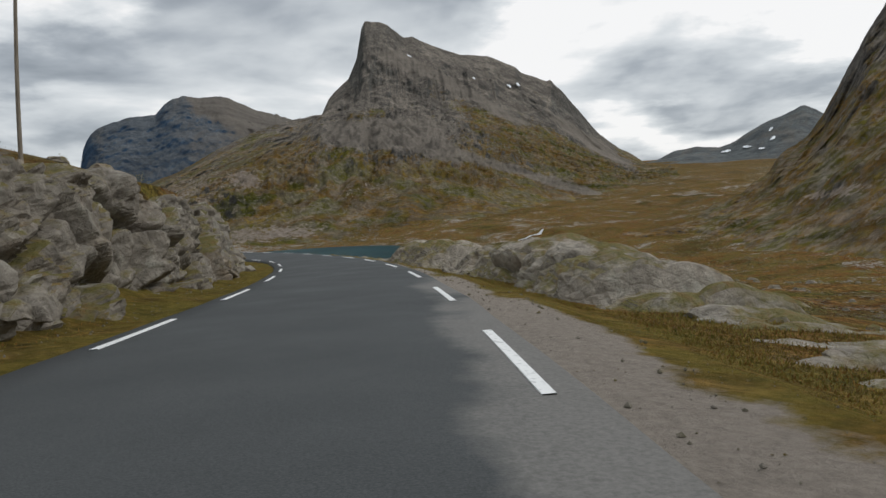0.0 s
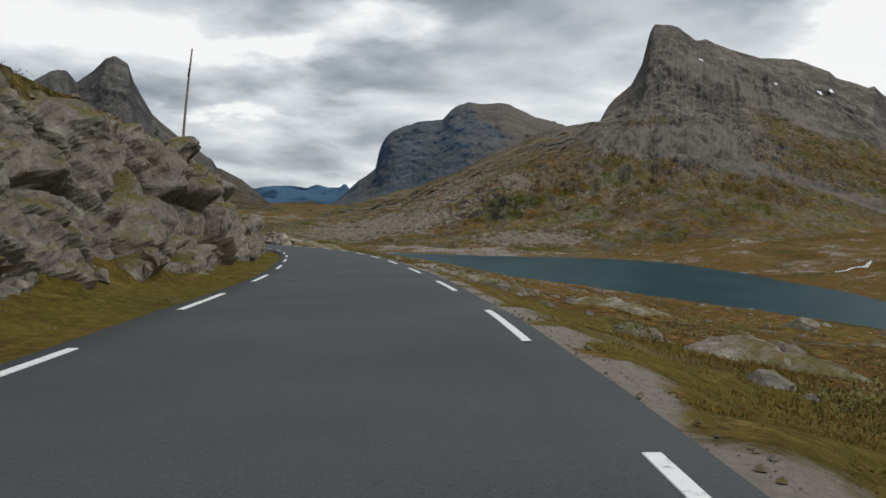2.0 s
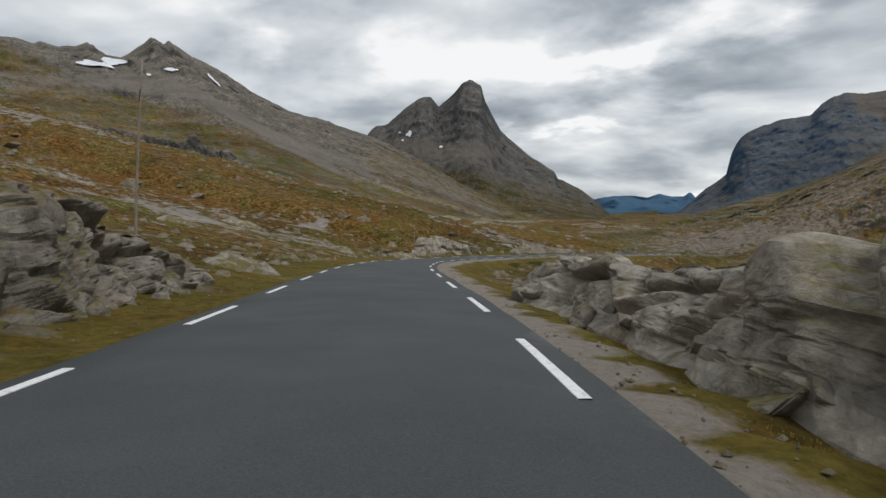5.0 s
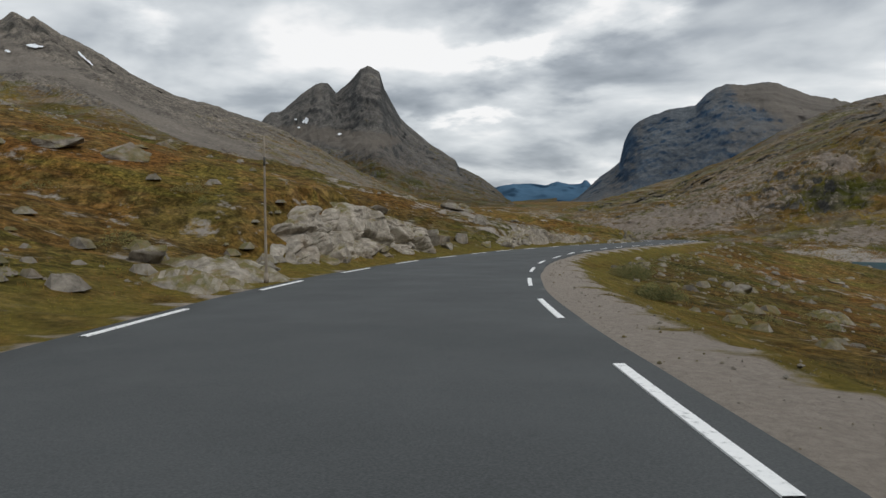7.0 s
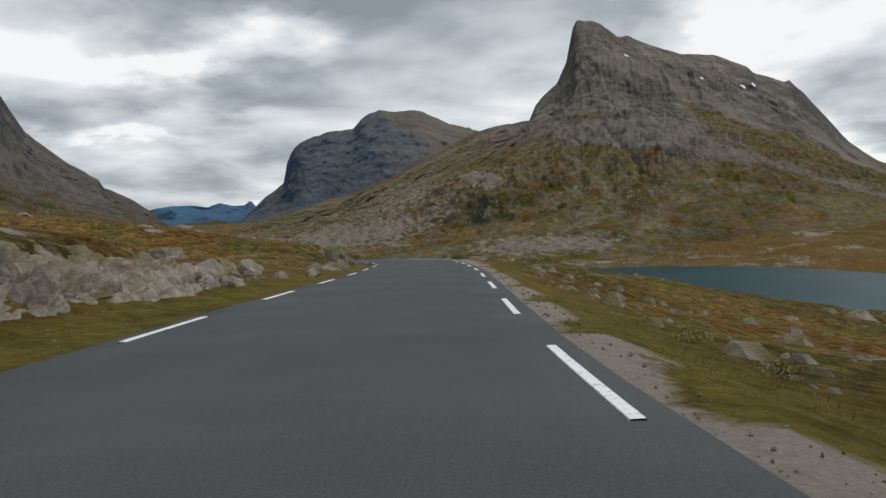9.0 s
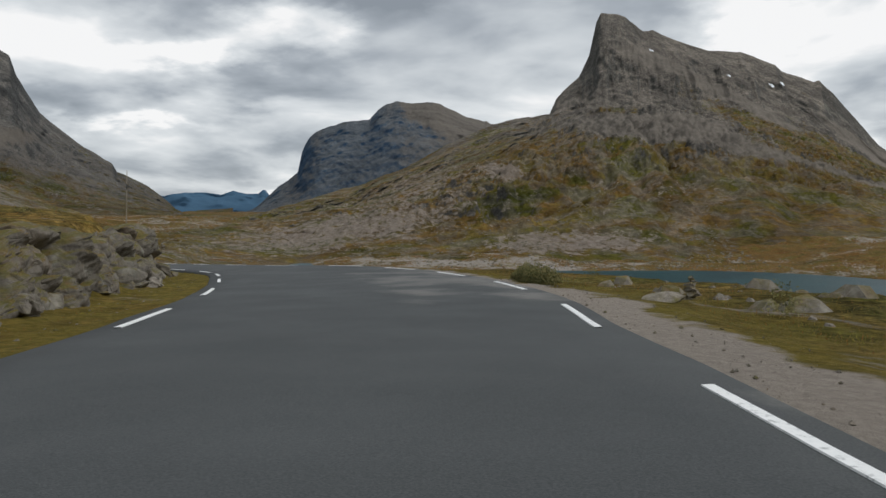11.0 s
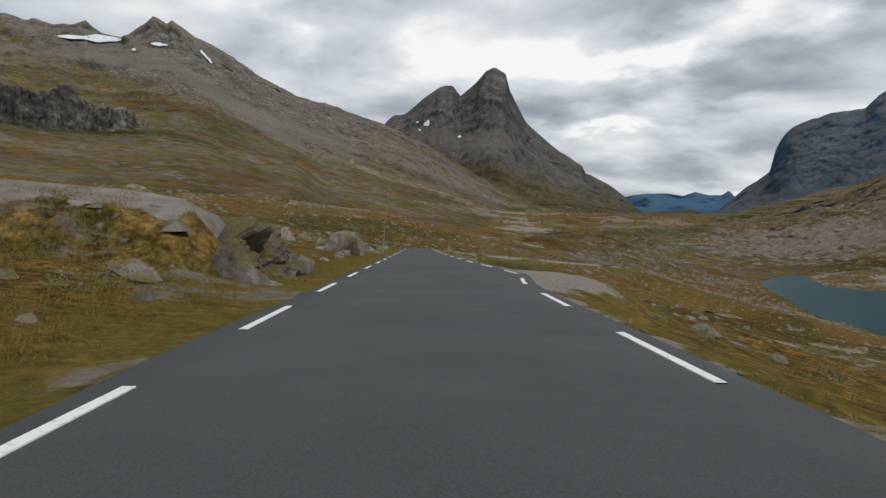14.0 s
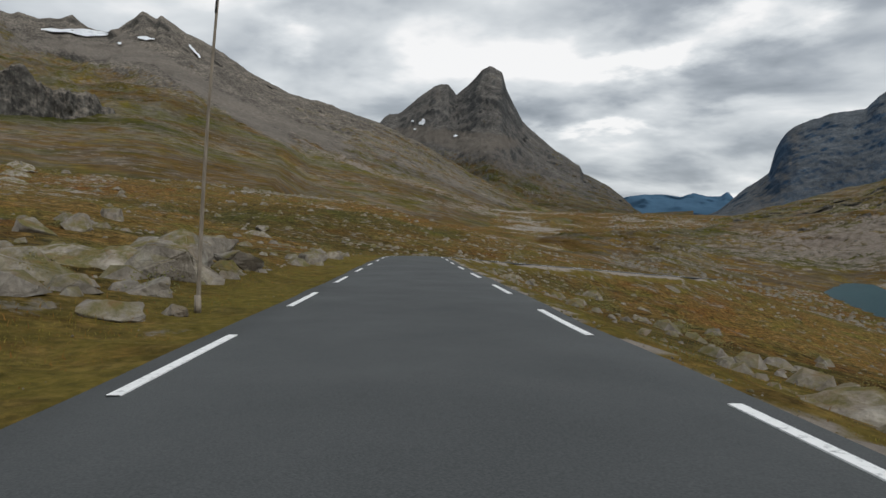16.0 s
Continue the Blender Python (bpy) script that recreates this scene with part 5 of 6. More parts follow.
    x = np.interp(S, ROAD_S, ROAD_X) + d * np.interp(S, ROAD_S, RIGHT_X)
    y = np.interp(S, ROAD_S, ROAD_Y) + d * np.interp(S, ROAD_S, RIGHT_Y)
    zz = np.interp(S, ROAD_S, ROAD_Z) + z
    if bank:
        rise = np.interp(v, prof_v, [-0.2, 0.0, 0.12, 0.55, 0.85, 1.0, 0.97, 0.5])[None, :]
        foot = ground_z(x, y)
        zz = zz - np.interp(S, ROAD_S, ROAD_Z)
        zz = zz + (foot - 0.15) * (1 - rise) + (np.interp(S, ROAD_S, ROAD_Z) + H) * rise
        zz = foot - 0.5 + (zz - foot + 0.5) * smooth(0.03, 0.30, H)
    zz[:, -1] = np.minimum(zz[:, -1], ground_z(x[:, -1], y[:, -1]) - 0.25)
    zz[:, -2] = np.minimum(zz[:, -2], ground_z(x[:, -2], y[:, -2]) + 0.1)
    low = ground_z(x, y) - 0.35
    k = 0 if bank else 1 - smooth(0.05, 0.5, H)
    zz = zz * (1 - k) + np.minimum(zz, low) * k
    zz[:, 0] = np.minimum(zz[:, 0], ground_z(x[:, 0], y[:, 0]) - 0.3)
    me = grid_mesh("rock_face", np.stack([x, y, zz], 2), ns, nv, HEATHY if index == 5 else DIM if index in (3, 4) else SHELF if low_shelf else BLOCKS if index in (1, 6) else ROCK, False)
    if sum(me.polygons[i].normal.z for i in range(0, len(me.polygons), 53)) < 0:
        me.flip_normals()
    face = tagged(new("rock_face", me), label, "rock face", "rock faces beside the road")
    # fallen blocks along the foot
    rnd = random.Random(index + 3)
    for k in range(int((s1 - s0) * (0.8 if low_shelf else 1.3))):
        i, j = rnd.randrange(4, ns - 4), rnd.randrange(14 if low_shelf else 3, 56 if low_shelf else 16)
        if h[i] < 0.15:
            continue
        w = rnd.uniform(0.15, 0.5) if low_shelf else rnd.uniform(0.2, 0.55)
        st = new("block", BOULDERS[rnd.randrange(9)])
        st.parent = face
        st.matrix_basis = Matrix.Translation((x[i, j], y[i, j], zz[i, j])) @ Euler((rnd.uniform(-0.4, 0.4), rnd.uniform(-0.4, 0.4), rnd.uniform(0, 6.28))).to_matrix().to_4x4() @ Matrix.Diagonal((w * rnd.uniform(0.9, 1.5), w, w * rnd.uniform(0.6, 1.0), 1))


def end_blocks(face, spots):
    """Large broken blocks that end an outcrop: station, offset, height and size."""
    for k, (s, d, z, a, b, h, tx, ty, tz) in enumerate(spots):
        x, y, _ = road_point(s, d)
        zr = float(ground_z(x, y))
        st = new("block", BOULDERS[(k * 4 + 2) % 9])
        st.parent = face
        st.matrix_basis = Matrix.Translation((x, y, zr + z)) @ Euler((tx, ty, tz)).to_matrix().to_4x4() @ Matrix.Diagonal((a, b, h, 1))


FACE_LABELS = ["tall fractured grey rock cutting above the grass verge", "broken grey outcrop with upright slabs on the moor", "pale sloping bedrock slab beside the asphalt",
               "mossy grey rock cutting on the bend", "angular dark grey outcrop beside the asphalt", "low pale rounded bedrock shelf beside the gravel", "upstanding grey-brown outcrop with a leaning slab"]
for i, (sd, off, lean, keys) in enumerate(FACES):
    build_face(i, sd, off, lean, keys, FACE_LABELS[i])

def boulder(k, s, d, size, turn, label):
    x, y, _ = road_point(s, d)
    ob = new("boulder", BOULDERS[k % 9])
    ob.matrix_world = Matrix.Translation((x, y, float(ground_z(x, y)) + size[2] * (0.2 if size[2] < 1.2 else 0.1))) @ Matrix.Rotation(turn, 4, "Z") @ Matrix.Diagonal((*size, 1))
    return tagged(ob, label, "boulder", "boulders on the moor")


PALE, DARK, MOSS = "pale grey angular boulder sunk in the moor", "dark grey broken boulder beside the verge", "lichen-spotted grey boulder in rusty heather"
PLACED = [(433.5, -5.9, 4.2, 3.0, 3.9, "large grey block standing on the verge among grass"), (436.6, -5.2, 1.9, 1.3, 1.2, PALE), (438, -5.8, 1.0, 0.8, 0.6, PALE), (443, -7.6, 2.2, 1.7, 1.9, PALE), (445, -9.0, 2.4, 1.8, 1.4, PALE), (448, -6.8, 1.5, 1.1, 0.8, MOSS),
          (441, -12, 3.2, 2.2, 2.2, PALE), (437, -15, 3.6, 2.4, 2.0, MOSS), (251, -8.6, 2.4, 1.8, 2.3, PALE), (252.4, -8.2, 2.0, 1.4, 1.8, DARK), (253.5, -9.2, 2.6, 1.8, 2.0, PALE), (250, -9.4, 1.6, 1.4, 1.5, MOSS), (251.5, -7.4, 1.3, 0.9, 0.8, PALE), (287, -7.6, 2.6, 1.6, 1.4, PALE), (290, -8.2, 2.0, 1.5, 1.3, MOSS), (262, -6.6, 1.8, 1.2, 0.9, MOSS), (268, -7.4, 2.4, 1.4, 0.9, PALE), (224, -9.5, 1.6, 1.2, 1.0, MOSS),
          (227, -7.2, 1.2, 0.9, 0.8, PALE), (214, -7.0, 0.9, 0.7, 0.9, MOSS), (247, 4.6, 2.2, 1.5, 0.8, PALE), (252, 5.6, 1.6, 1.1, 0.8, DARK), (257, 5.2, 3.6, 2.0, 1.2, PALE),
          (262, 4.4, 1.5, 1.0, 0.6, MOSS), (457, -6.4, 3.4, 2.4, 2.0, PALE), (460, -7.6, 3.0, 2.2, 2.2, PALE), (462.5, -6.0, 2.6, 1.8, 1.4, DARK), (466, -8, 3.4, 2.2, 1.8, MOSS), (454, -8.4, 2.6, 1.8, 1.4, PALE), (452.5, -5.3, 1.3, 1.0, 0.7, PALE),
          (472, -4.9, 2.2, 1.2, 0.9, DARK), (476, -5.2, 2.6, 1.3, 1.0, DARK), (481, -4.8, 2.0, 1.1, 0.8, MOSS), (470, -15, 2.4, 1.6, 1.4, PALE), (480, -20, 2.6, 2.0, 1.6, PALE),
          (449, -4.4, 1.1, 0.7, 0.5, PALE), (452, -6.4, 1.0, 0.8, 0.5, MOSS), (440, -6, 1.6, 1.0, 0.7, MOSS), (436, -8, 1.3, 1.0, 0.7, PALE), (431, -5.4, 1.4, 0.9, 0.7, DARK),
          (410.5, -5.0, 1.5, 1.1, 1.1, DARK), (268, -11, 3.0, 2.0, 1.4, PALE), (296, -8.5, 3.0, 2.0, 1.6, MOSS), (376, -8, 1.8, 1.0, 0.7, PALE), (383, -10, 2.2, 1.3, 0.8, MOSS),
          (390, -6, 1.2, 0.8, 0.6, DARK), (115, -6.2, 2.0, 1.2, 1.1, DARK), (119, -6.6, 1.6, 1.2, 0.9, PALE), (122, -6.0, 1.3, 0.9, 0.7, DARK), (128, 4.6, 0.9, 0.7, 0.6, PALE),
          (133, 4.0, 1.1, 0.8, 0.6, PALE), (298, -6, 1.6, 1.0, 0.7, PALE), (303, -6.8, 2.0, 1.3, 0.9, MOSS), (309, -6.2, 1.4, 1.0, 0.7, MOSS), (52, 5, 1.8, 1.2, 0.6, PALE),
          (58, 6.2, 2.2, 1.4, 0.7, MOSS), (66, 5.4, 1.3, 0.9, 0.5, PALE), (86, 7.4, 2.6, 1.7, 0.8, PALE), (98, 6, 1.5, 1.0, 0.6, MOSS), (108, 7.6, 2.0, 1.3, 0.8, PALE),
          (372, 5.2, 1.1, 0.7, 0.5, MOSS), (388, 6.4, 1.6, 1.0, 0.6, PALE), (408, 8.6, 2.0, 1.2, 0.6, PALE), (455, 5.6, 0.8, 0.6, 0.4, PALE), (459, 6.0, 0.7, 0.5, 0.4, MOSS), (465.4, -14.3, 1.7, 1.2, 1.2, PALE), (493, -23.7, 2.6, 1.9, 1.6, PALE), (449.9, -3.8, 0.7, 0.5, 0.4, PALE), (451, -5.9, 1.1, 0.8, 0.5, PALE), (451.8, -6.6, 0.8, 0.6, 0.4, PALE),
          (397.2, -6.9, 1.3, 0.9, 0.8, PALE), (396.4, -6.2, 0.8, 0.6, 0.5, PALE), (410, -4.9, 1.0, 0.8, 0.8, DARK), (139.4, 5.8, 0.8, 0.6, 0.6, PALE), (258, -6.9, 1.6, 1.0, 0.9, PALE), (256.3, -8.3, 2.2, 1.4, 1.5, PALE)]
rnd = random.Random(5)
for k, (s, d, a, b, c, lab) in enumerate(PLACED):
    f = 0.88 if d < 0 and s > 440 else 0.8 if d < 0 else 0.6
    boulder(k, s, d, (a * f, b * f, c * f), rnd.uniform(0, 6.28), lab)
for k in range(150):
    s, d = rnd.uniform(-5, 520), rnd.choice((-1, -1, 1)) * rnd.uniform(9, 70)
    w = rnd.uniform(0.5, 1.5) * (1 + abs(d) / 40)
    if d > 0 and s < 60:
        continue
    size, turn, lab = (w * rnd.uniform(0.9, 1.5), w, w * rnd.uniform(0.4, 0.7)), rnd.uniform(0, 6.28), rnd.choice((PALE, MOSS))
    if 0 < d < 26 and 318 < s < 352:
        continue
    boulder(k, s, d, size, turn, lab)

end_blocks([o for o in bpy.data.objects if o.name.startswith("rock_face")][-1],
           [(137.0, 4.4, 0.1, 1.3, 0.5, 1.5, 0.5, 0.2, 1.9), (138.6, 4.2, 0.4, 1.5, 0.5, 1.9, 0.6, -0.2, 1.7), (140.4, 4.1, 0.6, 1.6, 0.5, 2.0, 0.6, 0.2, 1.8), (142.6, 3.9, 0.5, 1.6, 0.6, 1.8, 0.5, -0.2, 1.6),
            (135.8, 4.6, -0.1, 0.9, 0.7, 0.6, 0.2, 0.4, 1.2), (145.4, 3.7, 0.3, 1.5, 0.6, 1.5, 0.5, 0.2, 1.6), (148.5, 3.4, 0.1, 1.6, 0.8, 1.1, 0.3, 0.2, 1.5), (136.2, 6.2, 0.0, 1.6, 1.2, 0.9, 0.1, 0.2, 0.7)])

# ---------------------------------------------------------------- cairn, posts


def cairn(s, d):
    x, y, _ = road_point(s, d)
    z = float(ground_z(x, y))
    base = tagged(new("cairn"), "small cairn of stacked pale stones above the lake", "cairn")
    base.matrix_world = Matrix.Translation((x, y, z))
    h = -0.1
    for k, (w, t) in enumerate(((0.85, 0.34), (0.7, 0.28), (0.55, 0.26), (0.5, 0.22), (0.34, 0.2), (0.22, 0.16))):
        st = new("stone", BOULDERS[(k * 2 + 1) % 9])
        st.parent = base
        st.matrix_basis = Matrix.Translation((0.05 * math.sin(k * 2.1), 0.05 * math.cos(k * 1.7), h + t / 2)) @ Matrix.Rotation(k * 1.3, 4, "Z") @ Matrix.Diagonal((w, w * 0.8, t * 1.15, 1))
        h += t * 0.86
    base.scale = (0.62, 0.62, 0.5)


cairn(328.2, 7.6)
x, y, _ = road_point(327.6, 6.5)
slab = tagged(new("flat_stone", BOULDERS[4]), "flat pale stone slab lying beside the cairn", "stone")
slab.matrix_world = Matrix.Translation((x, y, float(ground_z(x, y)) + 0.1)) @ Matrix.Rotation(0.6, 4, "Z") @ Matrix.Diagonal((1.2, 0.7, 0.32, 1))

m_pole = Mat("weathered_wood", 0.8)
m_pole.color(m_pole.ramp(m_pole.noise(6, 6, 0.6, m_pole.scaled((4, 4, 0.5))), [(0.3, (0.16, 0.135, 0.105)), (0.7, (0.34, 0.295, 0.235))])).bump(m_pole.noise(30, 4, 0.6, m_pole.scaled((4, 4, 0.4))), 0.5, 0.01)
WOOD = m_pole.m
m_band = Mat("dark_band", 0.6)
m_band.color(m_band.ramp(m_band.noise(20, 4), [(0.3, (0.03, 0.03, 0.03)), (0.7, (0.08, 0.075, 0.07))]))
BAND = m_band.m


def tube(points, radii, sides=10):
    """A tapered round rod along points."""
    bm = bmesh.new()
    rings = []
    for p, r in zip(points, radii):
        rings.append([bm.verts.new((p[0] + r * math.cos(6.2832 * k / sides), p[1] + r * math.sin(6.2832 * k / sides), p[2])) for k in range(sides)])
    for a, b in zip(rings, rings[1:]):
        for k in range(sides):
            bm.faces.new((a[k], a[(k + 1) % sides], b[(k + 1) % sides], b[k]))
    bm.faces.new(rings[-1])
    bm.faces.new(rings[0][::-1])
    for f in bm.faces:
        f.smooth = len(f.verts) == 4
    return bm


def part(name, bm, material, parent, label=""):
    me = bpy.data.meshes.new(name)
    bm.to_mesh(me)
    bm.free()
    me.materials.append(material)
    ob = new(name, me)
    ob.parent = parent
    return tagged(ob, label)


def snow_pole(x, y, height, lean, thick=0.03, z=None):
    base = tagged(new("snow_pole"), "tall thin weathered wooden snow pole beside the road", "snow pole", "snow poles along the road")
    base.matrix_world = Matrix.Translation((x, y, float(ground_z(x, y)) if z is None else z))
    n = 9
    pts = [(lean[0] * (k / n) ** 1.5, lean[1] * (k / n) ** 1.5, -0.4 + (height + 0.4) * k / n) for k in range(n + 1)]
    part("shaft", tube(pts, [thick * (1 - 0.55 * k / n) for k in range(n + 1)]), WOOD, base)
    top = [(lean[0] * q ** 1.5, lean[1] * q ** 1.5, height * q) for q in (0.80, 0.83, 0.86)]
    part("band", tube(top, [thick * 0.62] * 3), BAND, base, "dark reflective band")
    part("collar", tube([(0, 0, 0.0), (0, 0, 0.12), (0, 0, 0.30)], [thick * 1.5, thick * 1.45, thick * 1.35]), WOOD, base, "wooden collar at the foot")


snow_pole(-134.7, 169.7, 4.2, (0.05, 0.05), 0.05)
snow_pole(-190.3, 289.9, 5.6, (0.1, 0.21), 0.045, -19.7)
snow_pole(-263.8, 342.0, 6.3, (0.19, 0.40), 0.04)
snow_pole(-33.4, 72.9, 5.9, (0.5, 0.3), 0.075)
snow_pole(-8.47, 13.54, 7.5, (0.7, 0.1), 0.045, 1.8)
px, py, _ = road_point(162, -7.5)
snow_pole(px, py, 5.5, (0.3, 0.25), 0.05)
px, py, _ = road_point(304.9, -5.2)
snow_pole(px, py, 1.6, (0, 0), 0.06)

# ---------------------------------------------------------------- grass, heather, stones


def blades(name, label, n, s_rng, o_max, tall, wide, material, seed, side=None, power=2.0):
    g = np.random.default_rng(seed)
    s = g.uniform(*s_rng, n)
    o = 0.25 + (o_max - 0.25) * g.random(n) ** power
    left = g.random(n) < 0.5 if side is None else np.full(n, side < 0)
    gw = np.where(left, 0.15, np.interp(s, GRAVEL_S, GRAVEL_W) * 0.8)
    o = o + gw * (1.1 + 0.3 * g.random(n))
    fh = np.where(left, face_height(s, -1), face_height(s, 1))
    keep = ~((fh > 0.25) & (o > np.where((s < 80) & ~left, 3.2, 1.5)) & (o < 6)) | (g.random(n) < 0.06)
    patch = fbm(s * 0.25, o * 0.8 + np.where(left, 0, 50), 0, 3, 0.5, seed)
    keep &= patch > -0.32
    s, o, left, patch = s[keep], o[keep], left[keep], patch[keep]
    n = len(s)
    edge = np.where(left, np.interp(s, EDGE_S, EDGE_L) - 0.35, np.interp(s, EDGE_S, EDGE_R) + 0.35)
    d = edge + np.where(left, -o, o)
    x = np.interp(s, ROAD_S, ROAD_X) + d * np.interp(s, ROAD_S, RIGHT_X)
    y = np.interp(s, ROAD_S, ROAD_Y) + d * np.interp(s, ROAD_S, RIGHT_Y)
    z = ground_z(x, y) - 0.02
    h = tall * g.uniform(0.45, 1.25, n) * (1 + 0.5 * patch) * (0.3 + 0.7 * smooth(0.3, 2.2, o - np.where(left, 0, np.interp(s, GRAVEL_S, GRAVEL_W))))
    w = wide * g.uniform(0.6, 1.4, n)
    a = g.uniform(0, 6.283, n)
    lx, ly = np.cos(a) * w, np.sin(a) * w
    b = g.uniform(0, 6.283, n)
    bend = h * g.uniform(0.15, 0.75, n)
    bx, by = np.cos(b) * bend, np.sin(b) * bend
    v = np.stack([np.stack([x - lx, y - ly, z], 1), np.stack([x + lx, y + ly, z], 1),
                  np.stack([x + lx * 0.6 + bx * 0.4, y + ly * 0.6 + by * 0.4, z + h * 0.62], 1), np.stack([x - lx * 0.6 + bx * 0.4, y - ly * 0.6 + by * 0.4, z + h * 0.62], 1),
                  np.stack([x + bx, y + by, z + h], 1)], 1)
    i = np.arange(n)[:, None] * 5
    tris = np.concatenate([i + np.array([[0, 1, 2]]), i + np.array([[0, 2, 3]]), i + np.array([[3, 2, 4]])], 0)
    me = array_mesh(name, v.reshape(-1, 3), tris, material, False)
    tagged(new(name, me), label, "grass", kind="stuff")


def mat_grass(name, stops):
    stops = [(p, tuple(0.84 * c + 0.08 * k for c, k in zip(col, (0.17, 0.13, 0.075)))) for p, col in stops]
    m = Mat(name, 0.8, 0.2)
    g = m.n.new("ShaderNodeNewGeometry")
    big = m.ramp(m.math("ADD", m.math("MULTIPLY", m.noise(0.35, 4), 0.65), m.math("MULTIPLY", g.outputs["Random Per Island"], 0.35)), stops)
    m.color(big)
    add = m.n.new("ShaderNodeVectorMath")
    add.operation = "MULTIPLY_ADD"
    m.l.new(g.outputs["Normal"], add.inputs[0])
    add.inputs[1].default_value, add.inputs[2].default_value = (0.45, 0.45, 0.45), (0, 0, 1)
    unit = m.n.new("ShaderNodeVectorMath")
    unit.operation = "NORMALIZE"
    m.l.new(add.outputs[0], unit.inputs[0])
    m.l.new(unit.outputs[0], m.b.inputs["Normal"])
    return m.m


G_VERGE = mat_grass("verge_grass", [(0.30, (0.155, 0.155, 0.018)), (0.45, (0.21, 0.19, 0.02)), (0.6, (0.30, 0.225, 0.04)), (0.75, (0.15, 0.15, 0.016))])
G_MOOR = mat_grass("moor_grass", [(0.30, (0.135, 0.12, 0.013)), (0.42, (0.20, 0.122, 0.016)), (0.55, (0.22, 0.088, 0.014)), (0.68, (0.28, 0.18, 0.033)), (0.78, (0.11, 0.105, 0.012))])
G_GOLD = mat_grass("golden_grass", [(0.30, (0.125, 0.125, 0.014)), (0.42, (0.19, 0.155, 0.018)), (0.55, (0.22, 0.15, 0.018)), (0.66, (0.21, 0.10, 0.014)), (0.78, (0.13, 0.125, 0.014))])
G_HEATH = mat_grass("heather_leaves", [(0.3, (0.085, 0.088, 0.010)), (0.5, (0.15, 0.10, 0.014)), (0.65, (0.19, 0.078, 0.013)), (0.8, (0.095, 0.092, 0.010))])
blades("verge_grass", "yellow-green verge grass bending beside the asphalt", 200000, (-8, 490), 2.4, 0.06, 0.006, G_VERGE, 11, None, 1.2)
blades("moor_grass", "rust and straw coloured moor grass in tufts", 230000, (-8, 520), 24, 0.10, 0.008, G_MOOR, 12, None, 2.0)
blades("slope_grass", "golden moor grass on the slope above the verge", 150000, (376, 432), 20, 0.09, 0.013, G_GOLD, 14, -1, 1.0)
blades("bank_grass", "golden and olive grass on the bank below the road edge", 110000, (2, 64), 6, 0.075, 0.013, G_GOLD, 15, 1, 1.0)
blades("heather", "dark rusty heather covering the moor", 110000, (-8, 520), 50, 0.07, 0.012, G_HEATH, 13, None, 1.6)


def shrubs(n, seed):
    """Low willow and birch scrub: domed clumps of small leaves on short twigs, one joined mesh."""
    g = np.random.default_rng(seed)
    out = []
    for k in range(n + len(SCRUB_AT)):
        s, left = g.uniform(0, 500), g.random() < 0.5
        o = g.uniform(2.2, 18)
        if k >= n:
            s, left, o = SCRUB_AT[k - n][0], SCRUB_AT[k - n][1] < 0, abs(SCRUB_AT[k - n][1])
        if face_height(s, -1 if left else 1) > 0.3 and o < 5:
            continue
        edge = np.interp(s, EDGE_S, EDGE_L) - 0.35 - o if left else np.interp(s, EDGE_S, EDGE_R) + 0.35 + np.interp(s, GRAVEL_S, GRAVEL_W) + o
        x, y, _ = road_point(s, edge)
        r, h = g.uniform(0.25, 0.8), g.uniform(0.2, 0.6)
        if k >= n:
            r, h = SCRUB_AT[k - n][2], SCRUB_AT[k - n][3]
        m = int((6000 if k >= n else 500) * r)
        th, ph = g.uniform(0, 6.283, m), np.arccos(g.uniform(0, 1, m))
        q = g.uniform(0.55, 1.08, m) * (1 + 0.3 * np.sin(th * 3 + k))
        px, py, pz = x + r * q * np.sin(ph) * np.cos(th), y + r * q * np.sin(ph) * np.sin(th), float(ground_z(x, y)) + h * q * np.cos(ph) + 0.03
        a, b = g.normal(size=(m, 3)), g.normal(size=(m, 3))
        a /= np.linalg.norm(a, axis=1)[:, None]
        b -= a * (a * b).sum(1)[:, None]
        b /= np.linalg.norm(b, axis=1)[:, None]
        a, b = a * 0.030, b * 0.018
        c = np.stack([px, py, pz], 1)
        out.append(np.stack([c - a, c - b, c + a, c + b], 1))
    v = np.concatenate(out).reshape(-1, 3)
    me = array_mesh("scrub", v, np.arange(len(v)).reshape(-1, 4), G_SCRUB, False)
    tagged(new("scrub", me), "low olive-green willow scrub scattered on the moor", "scrub", kind="stuff")


